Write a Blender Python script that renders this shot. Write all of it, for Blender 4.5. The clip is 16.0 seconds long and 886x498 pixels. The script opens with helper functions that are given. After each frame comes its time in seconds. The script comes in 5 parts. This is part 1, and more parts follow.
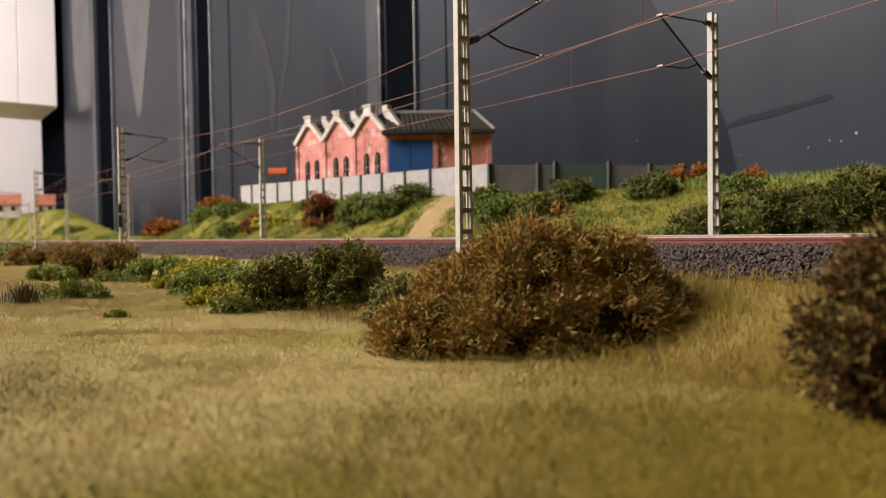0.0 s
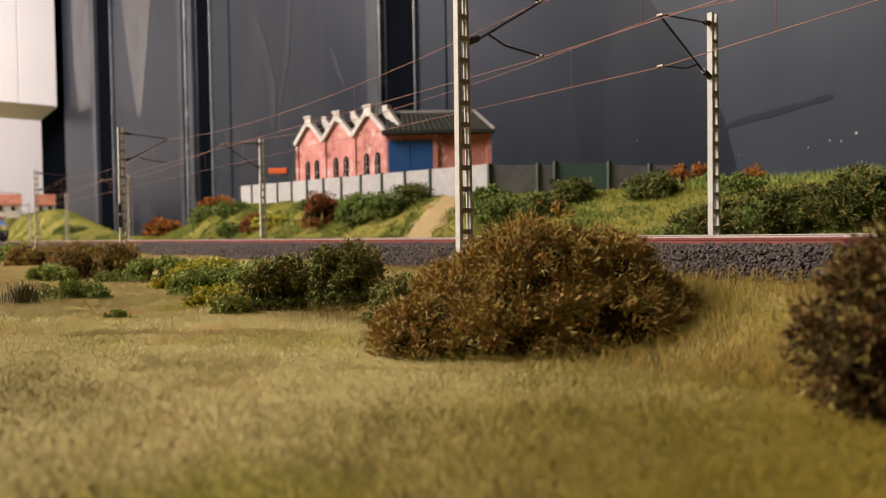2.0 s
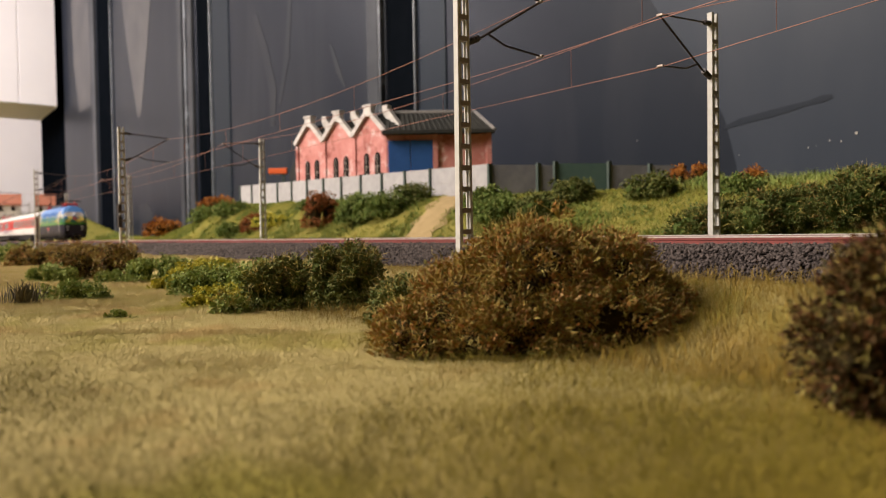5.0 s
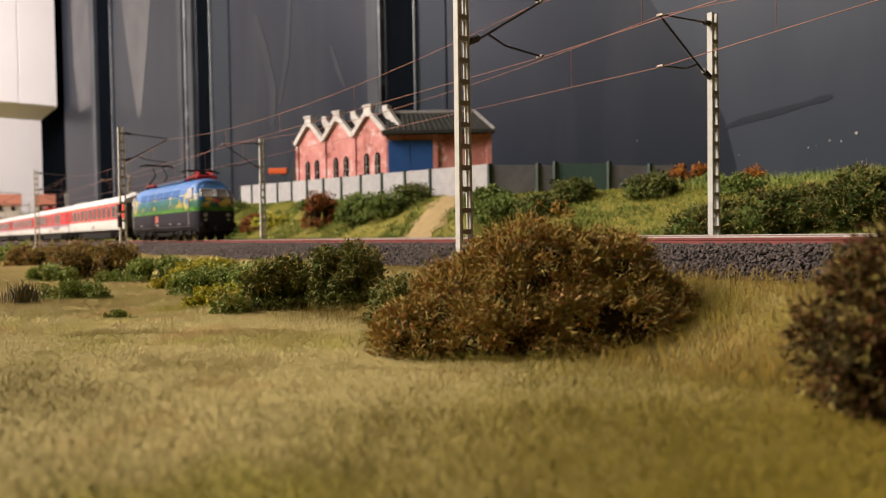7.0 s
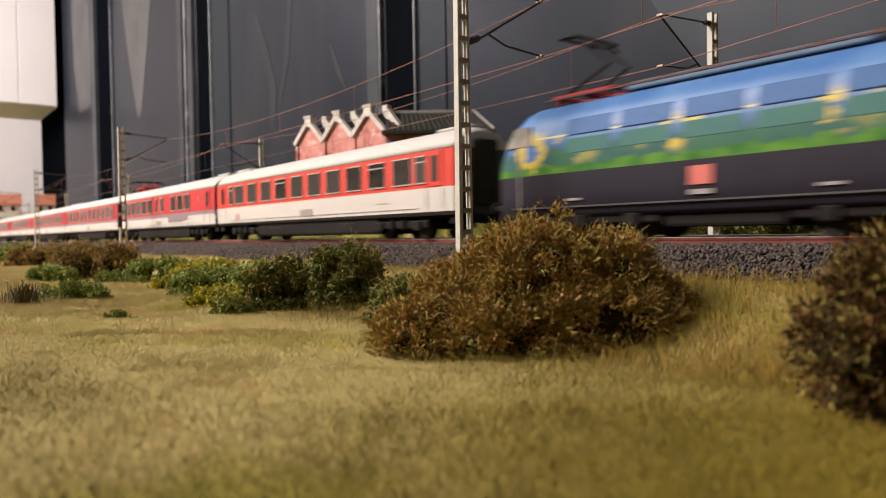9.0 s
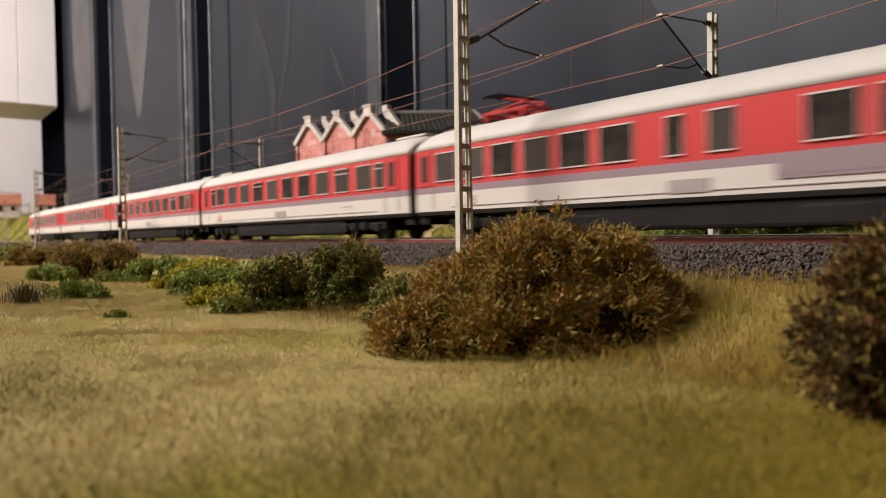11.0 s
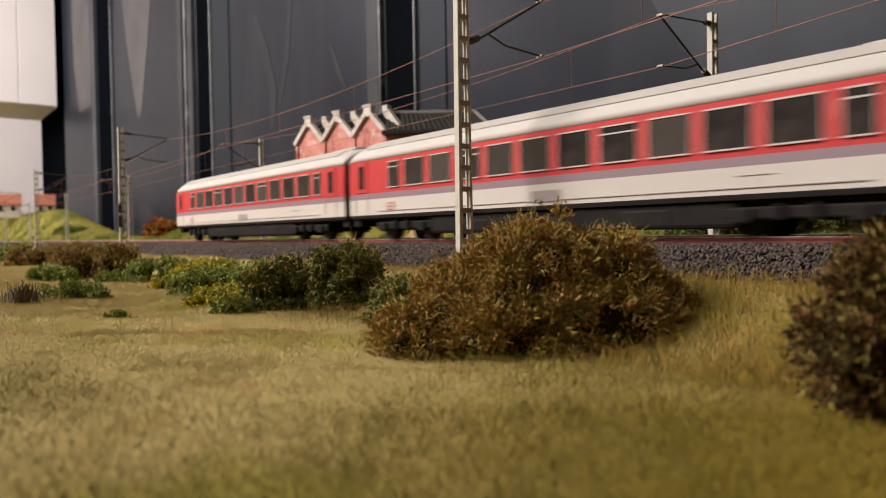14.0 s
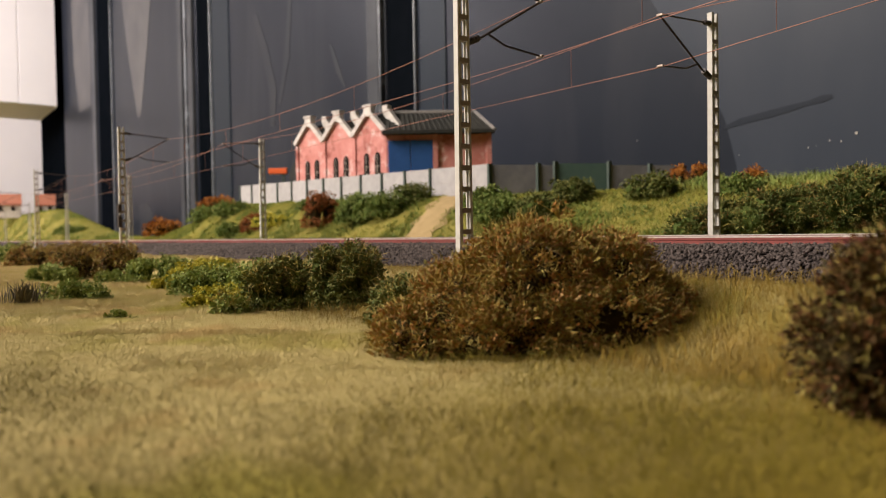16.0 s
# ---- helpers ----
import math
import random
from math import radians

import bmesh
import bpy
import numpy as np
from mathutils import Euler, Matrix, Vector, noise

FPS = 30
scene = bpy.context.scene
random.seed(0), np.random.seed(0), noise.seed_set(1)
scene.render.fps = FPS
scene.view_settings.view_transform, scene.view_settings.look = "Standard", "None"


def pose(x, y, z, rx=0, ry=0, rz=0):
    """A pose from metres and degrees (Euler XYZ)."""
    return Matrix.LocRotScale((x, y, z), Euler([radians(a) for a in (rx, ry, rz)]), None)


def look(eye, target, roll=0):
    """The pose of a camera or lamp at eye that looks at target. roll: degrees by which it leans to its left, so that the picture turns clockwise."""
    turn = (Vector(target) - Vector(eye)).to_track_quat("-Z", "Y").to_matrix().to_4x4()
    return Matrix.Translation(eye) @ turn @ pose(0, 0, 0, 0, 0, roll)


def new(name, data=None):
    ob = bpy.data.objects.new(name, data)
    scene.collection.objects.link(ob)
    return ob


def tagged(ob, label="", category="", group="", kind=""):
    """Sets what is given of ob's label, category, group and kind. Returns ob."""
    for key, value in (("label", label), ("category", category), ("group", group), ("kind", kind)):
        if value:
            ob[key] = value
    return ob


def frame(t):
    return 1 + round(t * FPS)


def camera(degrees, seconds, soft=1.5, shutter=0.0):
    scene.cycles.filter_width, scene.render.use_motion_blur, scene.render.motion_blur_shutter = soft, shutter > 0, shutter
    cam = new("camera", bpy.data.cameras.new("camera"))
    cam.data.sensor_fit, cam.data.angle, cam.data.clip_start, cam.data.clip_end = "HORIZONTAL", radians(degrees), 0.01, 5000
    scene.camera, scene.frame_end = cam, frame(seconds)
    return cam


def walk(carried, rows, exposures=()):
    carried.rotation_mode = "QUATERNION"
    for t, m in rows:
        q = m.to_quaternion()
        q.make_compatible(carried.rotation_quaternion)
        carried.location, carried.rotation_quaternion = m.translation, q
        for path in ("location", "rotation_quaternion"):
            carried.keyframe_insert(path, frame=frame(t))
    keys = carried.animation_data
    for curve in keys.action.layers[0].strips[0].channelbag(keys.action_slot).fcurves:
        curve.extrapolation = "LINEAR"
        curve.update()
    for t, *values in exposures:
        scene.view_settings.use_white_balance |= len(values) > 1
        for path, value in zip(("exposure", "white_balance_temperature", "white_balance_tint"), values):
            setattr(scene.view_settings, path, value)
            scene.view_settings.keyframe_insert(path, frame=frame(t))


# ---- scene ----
cam = camera(63.94, 16.0, soft=1.1, shutter=0.5)
TRACK_ANGLE = 0.66337
EYE = Vector((0.0, 0.0, 0.00235))
FORWARD = Vector((-math.cos(TRACK_ANGLE), math.sin(TRACK_ANGLE), -math.tan(0.02238)))
CAMERA_POSE = look(EYE, EYE + FORWARD, -0.951)
cam.data.dof.use_dof, cam.data.dof.focus_distance, cam.data.dof.aperture_fstop = True, 0.22, 27.0
walk(cam, [(0.0, CAMERA_POSE), (16.0, CAMERA_POSE)],
     exposures=[(0.0, 0.00), (8.5, 0.00), (9.5, -0.10), (11.5, -0.22), (14.5, -0.22), (15.4, -0.14), (16.0, 0.00)])

# ---- layout: x runs along the track, y away from the viewer, z = 0 is the rail head of the model railway ----
NEAR_TRACK, FAR_TRACK = 0.1913, 0.242
BACKDROP_Y = 0.61
COACH_PITCH = 0.2601

# ---- light: daylight through one window of the room, the weak sky behind it, and an added fill lamp ----
world = bpy.data.worlds.new("world")
scene.world = world
world.use_nodes = True
sky = world.node_tree.nodes.new("ShaderNodeTexSky")
sky.sky_type, sky.sun_disc, sky.sun_elevation, sky.sun_rotation = "NISHITA", False, radians(35), radians(200)
world.node_tree.links.new(sky.outputs[0], world.node_tree.nodes["Background"].inputs[0])
world.node_tree.nodes["Background"].inputs[1].default_value = 0.1
WINDOW_X, WINDOW_Y, WINDOW_Z = -1.05, -1.0, 1.20
lamp = bpy.data.lights.new("window_or_fill_light", "AREA")
lamp.shape, lamp.size, lamp.size_y, lamp.energy, lamp.color = "RECTANGLE", 0.85, 0.85, 77, (1.0, 0.885, 0.80)
lamp_ob = new("window_or_fill_light", lamp)
lamp_ob.matrix_world = look((WINDOW_X, WINDOW_Y + 0.02, WINDOW_Z), (WINDOW_X + 0.6, 0.0, WINDOW_Z - 0.95))
# Unseen fill lamp, added to brighten the white end wall.
fill_lamp = bpy.data.lights.new("window_or_fill_light", "AREA")
fill_lamp.shape, fill_lamp.size, fill_lamp.size_y, fill_lamp.energy, fill_lamp.color = "RECTANGLE", 0.85, 0.85, 68, (1.0, 0.885, 0.89)
fill_lamp_ob = new("window_or_fill_light", fill_lamp)
FILL_X = -2.75
fill_lamp_ob.matrix_world = look((FILL_X, WINDOW_Y + 0.02, WINDOW_Z), (FILL_X - 0.7, 0.2, WINDOW_Z - 0.7))
scene.view_settings.exposure = 0.0


# ---- materials ----
def ramp_mix(nt, fac, a, b):
    n = nt.nodes.new("ShaderNodeMix")
    n.data_type = "RGBA"
    if fac is not None:
        nt.links.new(fac, n.inputs[0])
    for slot, v in ((6, a), (7, b)):
        if isinstance(v, tuple):
            n.inputs[slot].default_value = (*v, 1)
        else:
            nt.links.new(v, n.inputs[slot])
    return n.outputs[2]


def noise_node(nt, scale, detail=4, rough=0.6, coord="Object"):
    tc = nt.nodes.new("ShaderNodeTexCoord")
    n = nt.nodes.new("ShaderNodeTexNoise")
    n.inputs["Scale"].default_value, n.inputs["Detail"].default_value, n.inputs["Roughness"].default_value = scale, detail, rough
    nt.links.new(tc.outputs[coord], n.inputs["Vector"])
    return n.outputs[0]


def sharpen(nt, fac, lo, hi):
    n = nt.nodes.new("ShaderNodeMapRange")
    n.inputs[1].default_value, n.inputs[2].default_value = lo, hi
    nt.links.new(fac, n.inputs[0])
    return n.outputs[0]


def surface(name, a, b, scale=200, rough=0.6, metal=0.0, bump=0.0, bump_scale=None, vary=None, c=None, spec=0.4, spread=(0.35, 0.65), translucent=False, big=None):
    """Two colours mixed by noise at two scales; vary: 'island' or 'object' adds a third colour by chance."""
    m = bpy.data.materials.new(name)
    m.use_nodes = True
    nt = m.node_tree
    p = nt.nodes["Principled BSDF"]
    fine = sharpen(nt, noise_node(nt, scale), *spread)
    coarse = sharpen(nt, noise_node(nt, big or scale * 0.17, 3), 0.3, 0.7)
    add = nt.nodes.new("ShaderNodeMath")
    add.operation, add.use_clamp = "MULTIPLY_ADD", True
    nt.links.new(fine, add.inputs[0])
    add.inputs[1].default_value = 0.55
    half = nt.nodes.new("ShaderNodeMath")
    half.operation = "MULTIPLY"
    nt.links.new(coarse, half.inputs[0])
    half.inputs[1].default_value = 0.45
    nt.links.new(half.outputs[0], add.inputs[2])
    col = ramp_mix(nt, add.outputs[0], a, b)
    if vary:
        if vary == "island":
            r = nt.nodes.new("ShaderNodeNewGeometry").outputs["Random Per Island"]
        else:
            r = nt.nodes.new("ShaderNodeObjectInfo").outputs["Random"]
        col = ramp_mix(nt, sharpen(nt, r, 0.25, 1.0), col, c)
    nt.links.new(col, p.inputs["Base Color"])
    p.inputs["Roughness"].default_value, p.inputs["Metallic"].default_value = rough, metal
    p.inputs["Specular IOR Level"].default_value = spec
    if bump:
        bn = nt.nodes.new("ShaderNodeBump")
        bn.inputs["Strength"].default_value, bn.inputs["Distance"].default_value = bump, 0.0004
        nt.links.new(noise_node(nt, bump_scale or scale * 3), bn.inputs["Height"])
        nt.links.new(bn.outputs[0], p.inputs["Normal"])
    return m


M = {}
M["soil"] = surface("grass_ground", (0.38, 0.30, 0.115), (0.455, 0.365, 0.15), 90, 0.95, bump=1.0, bump_scale=900, spec=0.1)


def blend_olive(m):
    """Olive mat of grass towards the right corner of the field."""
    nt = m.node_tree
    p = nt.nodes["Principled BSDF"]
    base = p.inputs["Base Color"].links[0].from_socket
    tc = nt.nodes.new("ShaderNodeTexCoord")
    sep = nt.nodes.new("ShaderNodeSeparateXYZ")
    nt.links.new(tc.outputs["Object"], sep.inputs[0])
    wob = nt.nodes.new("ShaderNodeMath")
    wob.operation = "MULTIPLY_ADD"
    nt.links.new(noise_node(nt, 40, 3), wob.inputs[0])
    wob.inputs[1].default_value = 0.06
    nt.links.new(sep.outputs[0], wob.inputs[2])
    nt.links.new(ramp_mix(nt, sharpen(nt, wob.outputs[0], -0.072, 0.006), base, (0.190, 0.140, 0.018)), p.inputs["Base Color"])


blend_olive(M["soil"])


def patches(m, colour, scale, lo, hi):
    """Loose patches of another grass mix."""
    nt = m.node_tree
    p = nt.nodes["Principled BSDF"]
    base = p.inputs["Base Color"].links[0].from_socket
    nt.links.new(ramp_mix(nt, sharpen(nt, noise_node(nt, scale, 4), lo, hi), base, colour), p.inputs["Base Color"])


M["bank"] = surface("bank_ground", (0.20, 0.19, 0.035), (0.33, 0.27, 0.08), 45, 0.95, bump=1.0, bump_scale=900, spec=0.1)
M["sand"] = surface("sandy_path", (0.26, 0.19, 0.085), (0.36, 0.26, 0.13), 110, 0.95, bump=0.6, spec=0.1)
M["straw"] = surface("straw_grass", (0.525, 0.42, 0.165), (0.39, 0.325, 0.078), 24, 0.75, vary="island", c=(0.53, 0.435, 0.18), spec=0.15, big=7)
for mix_name in ("straw", "soil"):
    patches(M[mix_name], (0.31, 0.27, 0.045), 19, 0.53, 0.70)
    patches(M[mix_name], (0.40, 0.265, 0.09), 27, 0.56, 0.72)
M["gold"] = surface("golden_straw_grass", (0.58, 0.41, 0.150), (0.46, 0.345, 0.085), 24, 0.75, vary="island", c=(0.60, 0.46, 0.19), spec=0.15, big=7)
M["olive"] = surface("olive_grass", (0.195, 0.148, 0.014), (0.143, 0.124, 0.009), 16, 0.7, vary="island", c=(0.265, 0.195, 0.026), spec=0.15, big=7)
M["ochre"] = surface("ochre_grass", (0.255, 0.158, 0.021), (0.20, 0.136, 0.016), 16, 0.7, vary="island", c=(0.31, 0.205, 0.040), spec=0.15, big=7)


def soft_lay(m):
    """Fibres too fine to tell apart: their shading leans to the lay of the whole mat."""
    nt = m.node_tree
    geo = nt.nodes.new("ShaderNodeNewGeometry")
    up = nt.nodes.new("ShaderNodeVectorMath")
    up.operation = "MULTIPLY_ADD"
    nt.links.new(geo.outputs["Normal"], up.inputs[0])
    up.inputs[1].default_value, up.inputs[2].default_value = (0.45, 0.45, 0.45), (0, 0, 0.8)
    nt.links.new(up.outputs[0], nt.nodes["Principled BSDF"].inputs["Normal"])


for mix_name in ("straw", "gold", "olive", "ochre"):
    soft_lay(M[mix_name])
M["green_grass"] = surface("green_grass", (0.19, 0.21, 0.03), (0.37, 0.31, 0.06), 38, 0.7, vary="island", c=(0.16, 0.20, 0.035), spec=0.15, big=12)
M["ballast"] = surface("ballast_stone", (0.074, 0.058, 0.052), (0.132, 0.105, 0.093), 500, 0.9, vary="island", c=(0.026, 0.021, 0.019), bump=0.5, spec=0.2)
M["sleeper"] = surface("sleeper_plastic", (0.07, 0.04, 0.03), (0.11, 0.07, 0.05), 600, 0.8)
M["rail_side"] = surface("rail_painted_side", (0.24, 0.055, 0.045), (0.17, 0.045, 0.035), 300, 0.65, bump=0.2)
M["rail_top"] = surface("rail_bright_head", (0.92, 0.88, 0.82), (0.8, 0.75, 0.7), 120, 0.42, metal=1.0)
M["mast"] = surface("mast_grey_plastic", (0.56, 0.54, 0.48), (0.44, 0.42, 0.37), 300, 0.6)
M["mast_dark"] = surface("mast_brown_rungs", (0.27, 0.22, 0.185), (0.34, 0.28, 0.235), 300, 0.6)
M["wire"] = surface("copper_wire", (0.34, 0.16, 0.11), (0.22, 0.10, 0.07), 200, 0.5, metal=0.4)
M["arm"] = surface("dark_bracket", (0.03, 0.022, 0.02), (0.05, 0.035, 0.03), 300, 0.5)
M["steel_clip"] = surface("bright_clip", (0.35, 0.28, 0.22), (0.22, 0.17, 0.14), 300, 0.4, metal=0.5)
M["concrete"] = surface("concrete_panel", (0.42, 0.40, 0.39), (0.30, 0.29, 0.285), 120, 0.9, bump=0.8, bump_scale=700, spec=0.2)
# Darker copy of the concrete: shade on the return wall, put into its colour.
M["concrete_shaded"] = surface("shaded_concrete_panel", (0.20, 0.195, 0.20), (0.13, 0.13, 0.135), 120, 0.9, bump=0.8, bump_scale=700, spec=0.2)
M["post"] = surface("dark_green_post", (0.035, 0.055, 0.045), (0.05, 0.07, 0.055), 300, 0.6)
M["gate"] = surface("green_gate", (0.055, 0.10, 0.085), (0.075, 0.125, 0.105), 200, 0.6)
M["brick"] = surface("red_brick", (0.60, 0.285, 0.25), (0.37, 0.12, 0.10), 55, 0.85, bump=0.5, bump_scale=800, spec=0.2)
patches(M["brick"], (0.62, 0.47, 0.43), 75, 0.55, 0.72)
patches(M["brick"], (0.24, 0.075, 0.06), 48, 0.58, 0.70)
M["coping"] = surface("pale_coping", (0.60, 0.56, 0.52), (0.38, 0.35, 0.32), 140, 0.85, spec=0.2)
M["ridge"] = surface("grey_ridge_tile", (0.26, 0.24, 0.22), (0.16, 0.15, 0.14), 140, 0.85, spec=0.2)
M["slate"] = surface("dark_roof_tile", (0.022, 0.023, 0.022), (0.042, 0.04, 0.034), 200, 0.8, spec=0.1)
M["blue_door"] = surface("blue_door", (0.012, 0.06, 0.20), (0.02, 0.08, 0.25), 90, 0.5)
M["dark_glass"] = surface("dark_window", (0.012, 0.01, 0.01), (0.025, 0.02, 0.018), 300, 0.25)
M["orange"] = surface("orange_plastic", (0.75, 0.13, 0.03), (0.6, 0.10, 0.02), 200, 0.5)


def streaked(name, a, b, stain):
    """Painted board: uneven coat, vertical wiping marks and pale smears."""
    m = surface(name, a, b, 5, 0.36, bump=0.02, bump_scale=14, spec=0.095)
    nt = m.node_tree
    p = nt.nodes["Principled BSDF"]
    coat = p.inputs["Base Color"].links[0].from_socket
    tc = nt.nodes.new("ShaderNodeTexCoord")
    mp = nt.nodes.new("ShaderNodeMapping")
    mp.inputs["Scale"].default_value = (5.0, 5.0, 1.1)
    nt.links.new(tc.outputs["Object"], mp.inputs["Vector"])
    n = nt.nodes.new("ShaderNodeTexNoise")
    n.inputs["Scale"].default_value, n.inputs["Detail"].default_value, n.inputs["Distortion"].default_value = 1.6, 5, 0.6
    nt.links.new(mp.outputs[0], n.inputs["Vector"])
    pale_tint = sharpen(nt, n.outputs[0], 0.52, 0.80)
    nt.links.new(ramp_mix(nt, pale_tint, coat, stain), p.inputs["Base Color"])
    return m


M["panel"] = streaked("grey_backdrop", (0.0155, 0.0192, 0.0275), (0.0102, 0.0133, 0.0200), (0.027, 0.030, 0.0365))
# Pale film whose colour stands for light reflected in the panels.
M["pale_tint"] = surface("painted_glare_film", (0.098, 0.095, 0.093), (0.052, 0.053, 0.057), 7, 0.4, spec=0.1, big=3)
# Paler panel grey: the window's reflection is put into the base colour.
M["reflection_grey"] = streaked("painted_reflection_grey", (0.0325, 0.0395, 0.0530), (0.0265, 0.0330, 0.0455), (0.042, 0.048, 0.060))
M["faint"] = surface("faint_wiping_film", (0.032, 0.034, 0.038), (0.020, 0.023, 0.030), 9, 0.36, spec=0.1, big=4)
# Darker grey for the painted shadow of a mast bracket.
M["arm_shadow"] = surface("painted_arm_shadow", (0.0170, 0.0210, 0.029), (0.0210, 0.0255, 0.034), 40, 0.36, spec=0.085)
M["blue_strip"] = surface("blue_grey_strip", (0.010, 0.016, 0.023), (0.014, 0.020, 0.028), 6, 0.4, spec=0.1)
M["black"] = surface("black_gap", (0.002, 0.003, 0.004), (0.004, 0.005, 0.007), 20, 0.9, spec=0.0)
M["edge"] = surface("bright_edge", (0.30, 0.33, 0.37), (0.016, 0.020, 0.026), 34, 0.35, spread=(0.28, 0.44))
M["column"] = surface("grey_column", (0.070, 0.074, 0.082), (0.030, 0.033, 0.038), 9, 0.4, spec=0.08)
M["white_wall"] = surface("white_wall", (0.80, 0.78, 0.75), (0.74, 0.72, 0.70), 3, 0.85, bump=0.05)
M["room_wall"] = surface("dim_room_wall", (0.18, 0.155, 0.13), (0.14, 0.12, 0.105), 3, 0.9, spec=0.1)
M["wood"] = surface("plywood", (0.36, 0.25, 0.14), (0.28, 0.18, 0.10), 12, 0.7)
M["room_floor"] = surface("room_floor", (0.22, 0.16, 0.11), (0.16, 0.11, 0.08), 4, 0.6)
M["roof_tile"] = surface("orange_tiles", (0.40, 0.15, 0.085), (0.30, 0.11, 0.06), 60, 0.85)
M["plaster"] = surface("cream_plaster", (0.62, 0.57, 0.52), (0.5, 0.46, 0.42), 90, 0.9)


def leaf_material(name, a, b, c):
    return surface(name, a, b, 220, 0.65, vary="island", c=c, spec=0.12, big=60)


M["leaf_brown"] = leaf_material("olive_brown_leaves", (0.20, 0.14, 0.026), (0.33, 0.235, 0.046), (0.36, 0.145, 0.042))
M["stalk_olive"] = leaf_material("olive_stalks", (0.40, 0.33, 0.08), (0.54, 0.44, 0.13), (0.26, 0.15, 0.045))
M["leaf_dark"] = leaf_material("dark_green_leaves", (0.065, 0.09, 0.018), (0.115, 0.138, 0.032), (0.19, 0.175, 0.055))
M["leaf_green"] = leaf_material("green_leaves", (0.14, 0.20, 0.035), (0.22, 0.28, 0.065), (0.30, 0.32, 0.10))
M["leaf_mixed"] = leaf_material("brown_green_leaves", (0.13, 0.105, 0.026), (0.20, 0.16, 0.04), (0.25, 0.11, 0.038))
# leaf_mixed darkened: the right-hand bush has its shade put into the leaf colour.
M["leaf_shade"] = leaf_material("shaded_brown_green_leaves", (0.042, 0.034, 0.010), (0.070, 0.055, 0.015), (0.12, 0.045, 0.016))
M["leaf_bank"] = leaf_material("fresh_green_leaves", (0.09, 0.155, 0.03), (0.16, 0.22, 0.05), (0.21, 0.22, 0.06))
M["leaf_yellow"] = leaf_material("yellow_green_leaves", (0.44, 0.38, 0.03), (0.54, 0.46, 0.07), (0.34, 0.34, 0.05))
M["leaf_orange"] = leaf_material("orange_leaves", (0.36, 0.13, 0.02), (0.45, 0.19, 0.03), (0.26, 0.09, 0.02))
M["leaf_red"] = leaf_material("red_brown_leaves", (0.25, 0.07, 0.02), (0.33, 0.11, 0.03), (0.17, 0.08, 0.025))
# Dark fill inside the bushes: shade between the clumps, put into colour.
M["core"] = surface("bush_inner_shade", (0.026, 0.019, 0.008), (0.05, 0.036, 0.014), 300, 0.95, bump=1, spec=0.05)
M["core_green"] = surface("green_bush_inner_shade", (0.06, 0.085, 0.02), (0.09, 0.12, 0.03), 300, 0.95, bump=1, spec=0.05)
M["leaf_hedge"] = leaf_material("blue_green_leaves", (0.05, 0.085, 0.022), (0.085, 0.13, 0.036), (0.15, 0.19, 0.06))
M["leaf_rust"] = leaf_material("rust_brown_leaves", (0.22, 0.085, 0.022), (0.40, 0.17, 0.045), (0.46, 0.30, 0.12))
M["leaf_moss"] = leaf_material("moss_brown_leaves", (0.085, 0.075, 0.018), (0.19, 0.165, 0.035), (0.34, 0.29, 0.075))
M["reed"] = leaf_material("grey_reeds", (0.11, 0.10, 0.07), (0.17, 0.15, 0.10), (0.07, 0.06, 0.045))


# ---- building helpers ----
def part(name, bm, material, parent=None, label="", smooth=False):
    me = bpy.data.meshes.new(name)
    if smooth:
        for fc in bm.faces:
            fc.smooth = True
    bm.to_mesh(me)
    bm.free()
    for m in material if isinstance(material, (list, tuple)) else [material]:
        me.materials.append(m)
    ob = new(name, me)
    ob.parent = parent
    return tagged(ob, label)


def thing(name, m, label, category, group=""):
    ob = new(name)
    ob.empty_display_size = 0.01
    ob.matrix_basis = m
    return tagged(ob, label, category, group)


def repeat(name, ob, parent, m):
    """Another object on the same mesh."""
    o = new(name, ob.data)
    o.parent, o.matrix_basis = parent, m
    if "label" in ob:
        o["label"] = ob["label"]
    return o


def box(bm, c, size, mat=0, rot=None, taper=1.0):
    r = bmesh.ops.create_cube(bm, size=1.0)
    vs = r["verts"]
    for v in vs:
        k = taper if v.co.z > 0 else 1.0
        v.co = Vector((v.co.x * size[0] * k, v.co.y * size[1] * k, v.co.z * size[2]))
        if rot is not None:
            v.co = rot @ v.co
        v.co += Vector(c)
    for fc in {fc for v in vs for fc in v.link_faces}:
        fc.material_index = mat
    return vs


def soft_box(bm, c, size, bevel, mat=0, seg=2):
    b2 = bmesh.new()
    box(b2, (0, 0, 0), size)
    bmesh.ops.bevel(b2, geom=list(b2.edges), offset=bevel, segments=seg, affect="EDGES", profile=0.5)
    me = bpy.data.meshes.new("tmp")
    b2.to_mesh(me)
    b2.free()
    n0 = len(bm.verts)
    f0 = len(bm.faces)
    bm.from_mesh(me)
    bpy.data.meshes.remove(me)
    bm.verts.ensure_lookup_table()
    bm.faces.ensure_lookup_table()
    for v in bm.verts[n0:]:
        v.co += Vector(c)
    for fc in bm.faces[f0:]:
        fc.material_index = mat


def rod(bm, a, b, r, seg=8, mat=0, r2=None):
    a, b = Vector(a), Vector(b)
    d = b - a
    res = bmesh.ops.create_cone(bm, cap_ends=True, segments=seg, radius1=r, radius2=r if r2 is None else r2, depth=d.length)
    q = d.to_track_quat("Z", "Y").to_matrix()
    for v in res["verts"]:
        v.co = q @ v.co + (a + b) / 2
    for fc in {fc for v in res["verts"] for fc in v.link_faces}:
        fc.material_index = mat


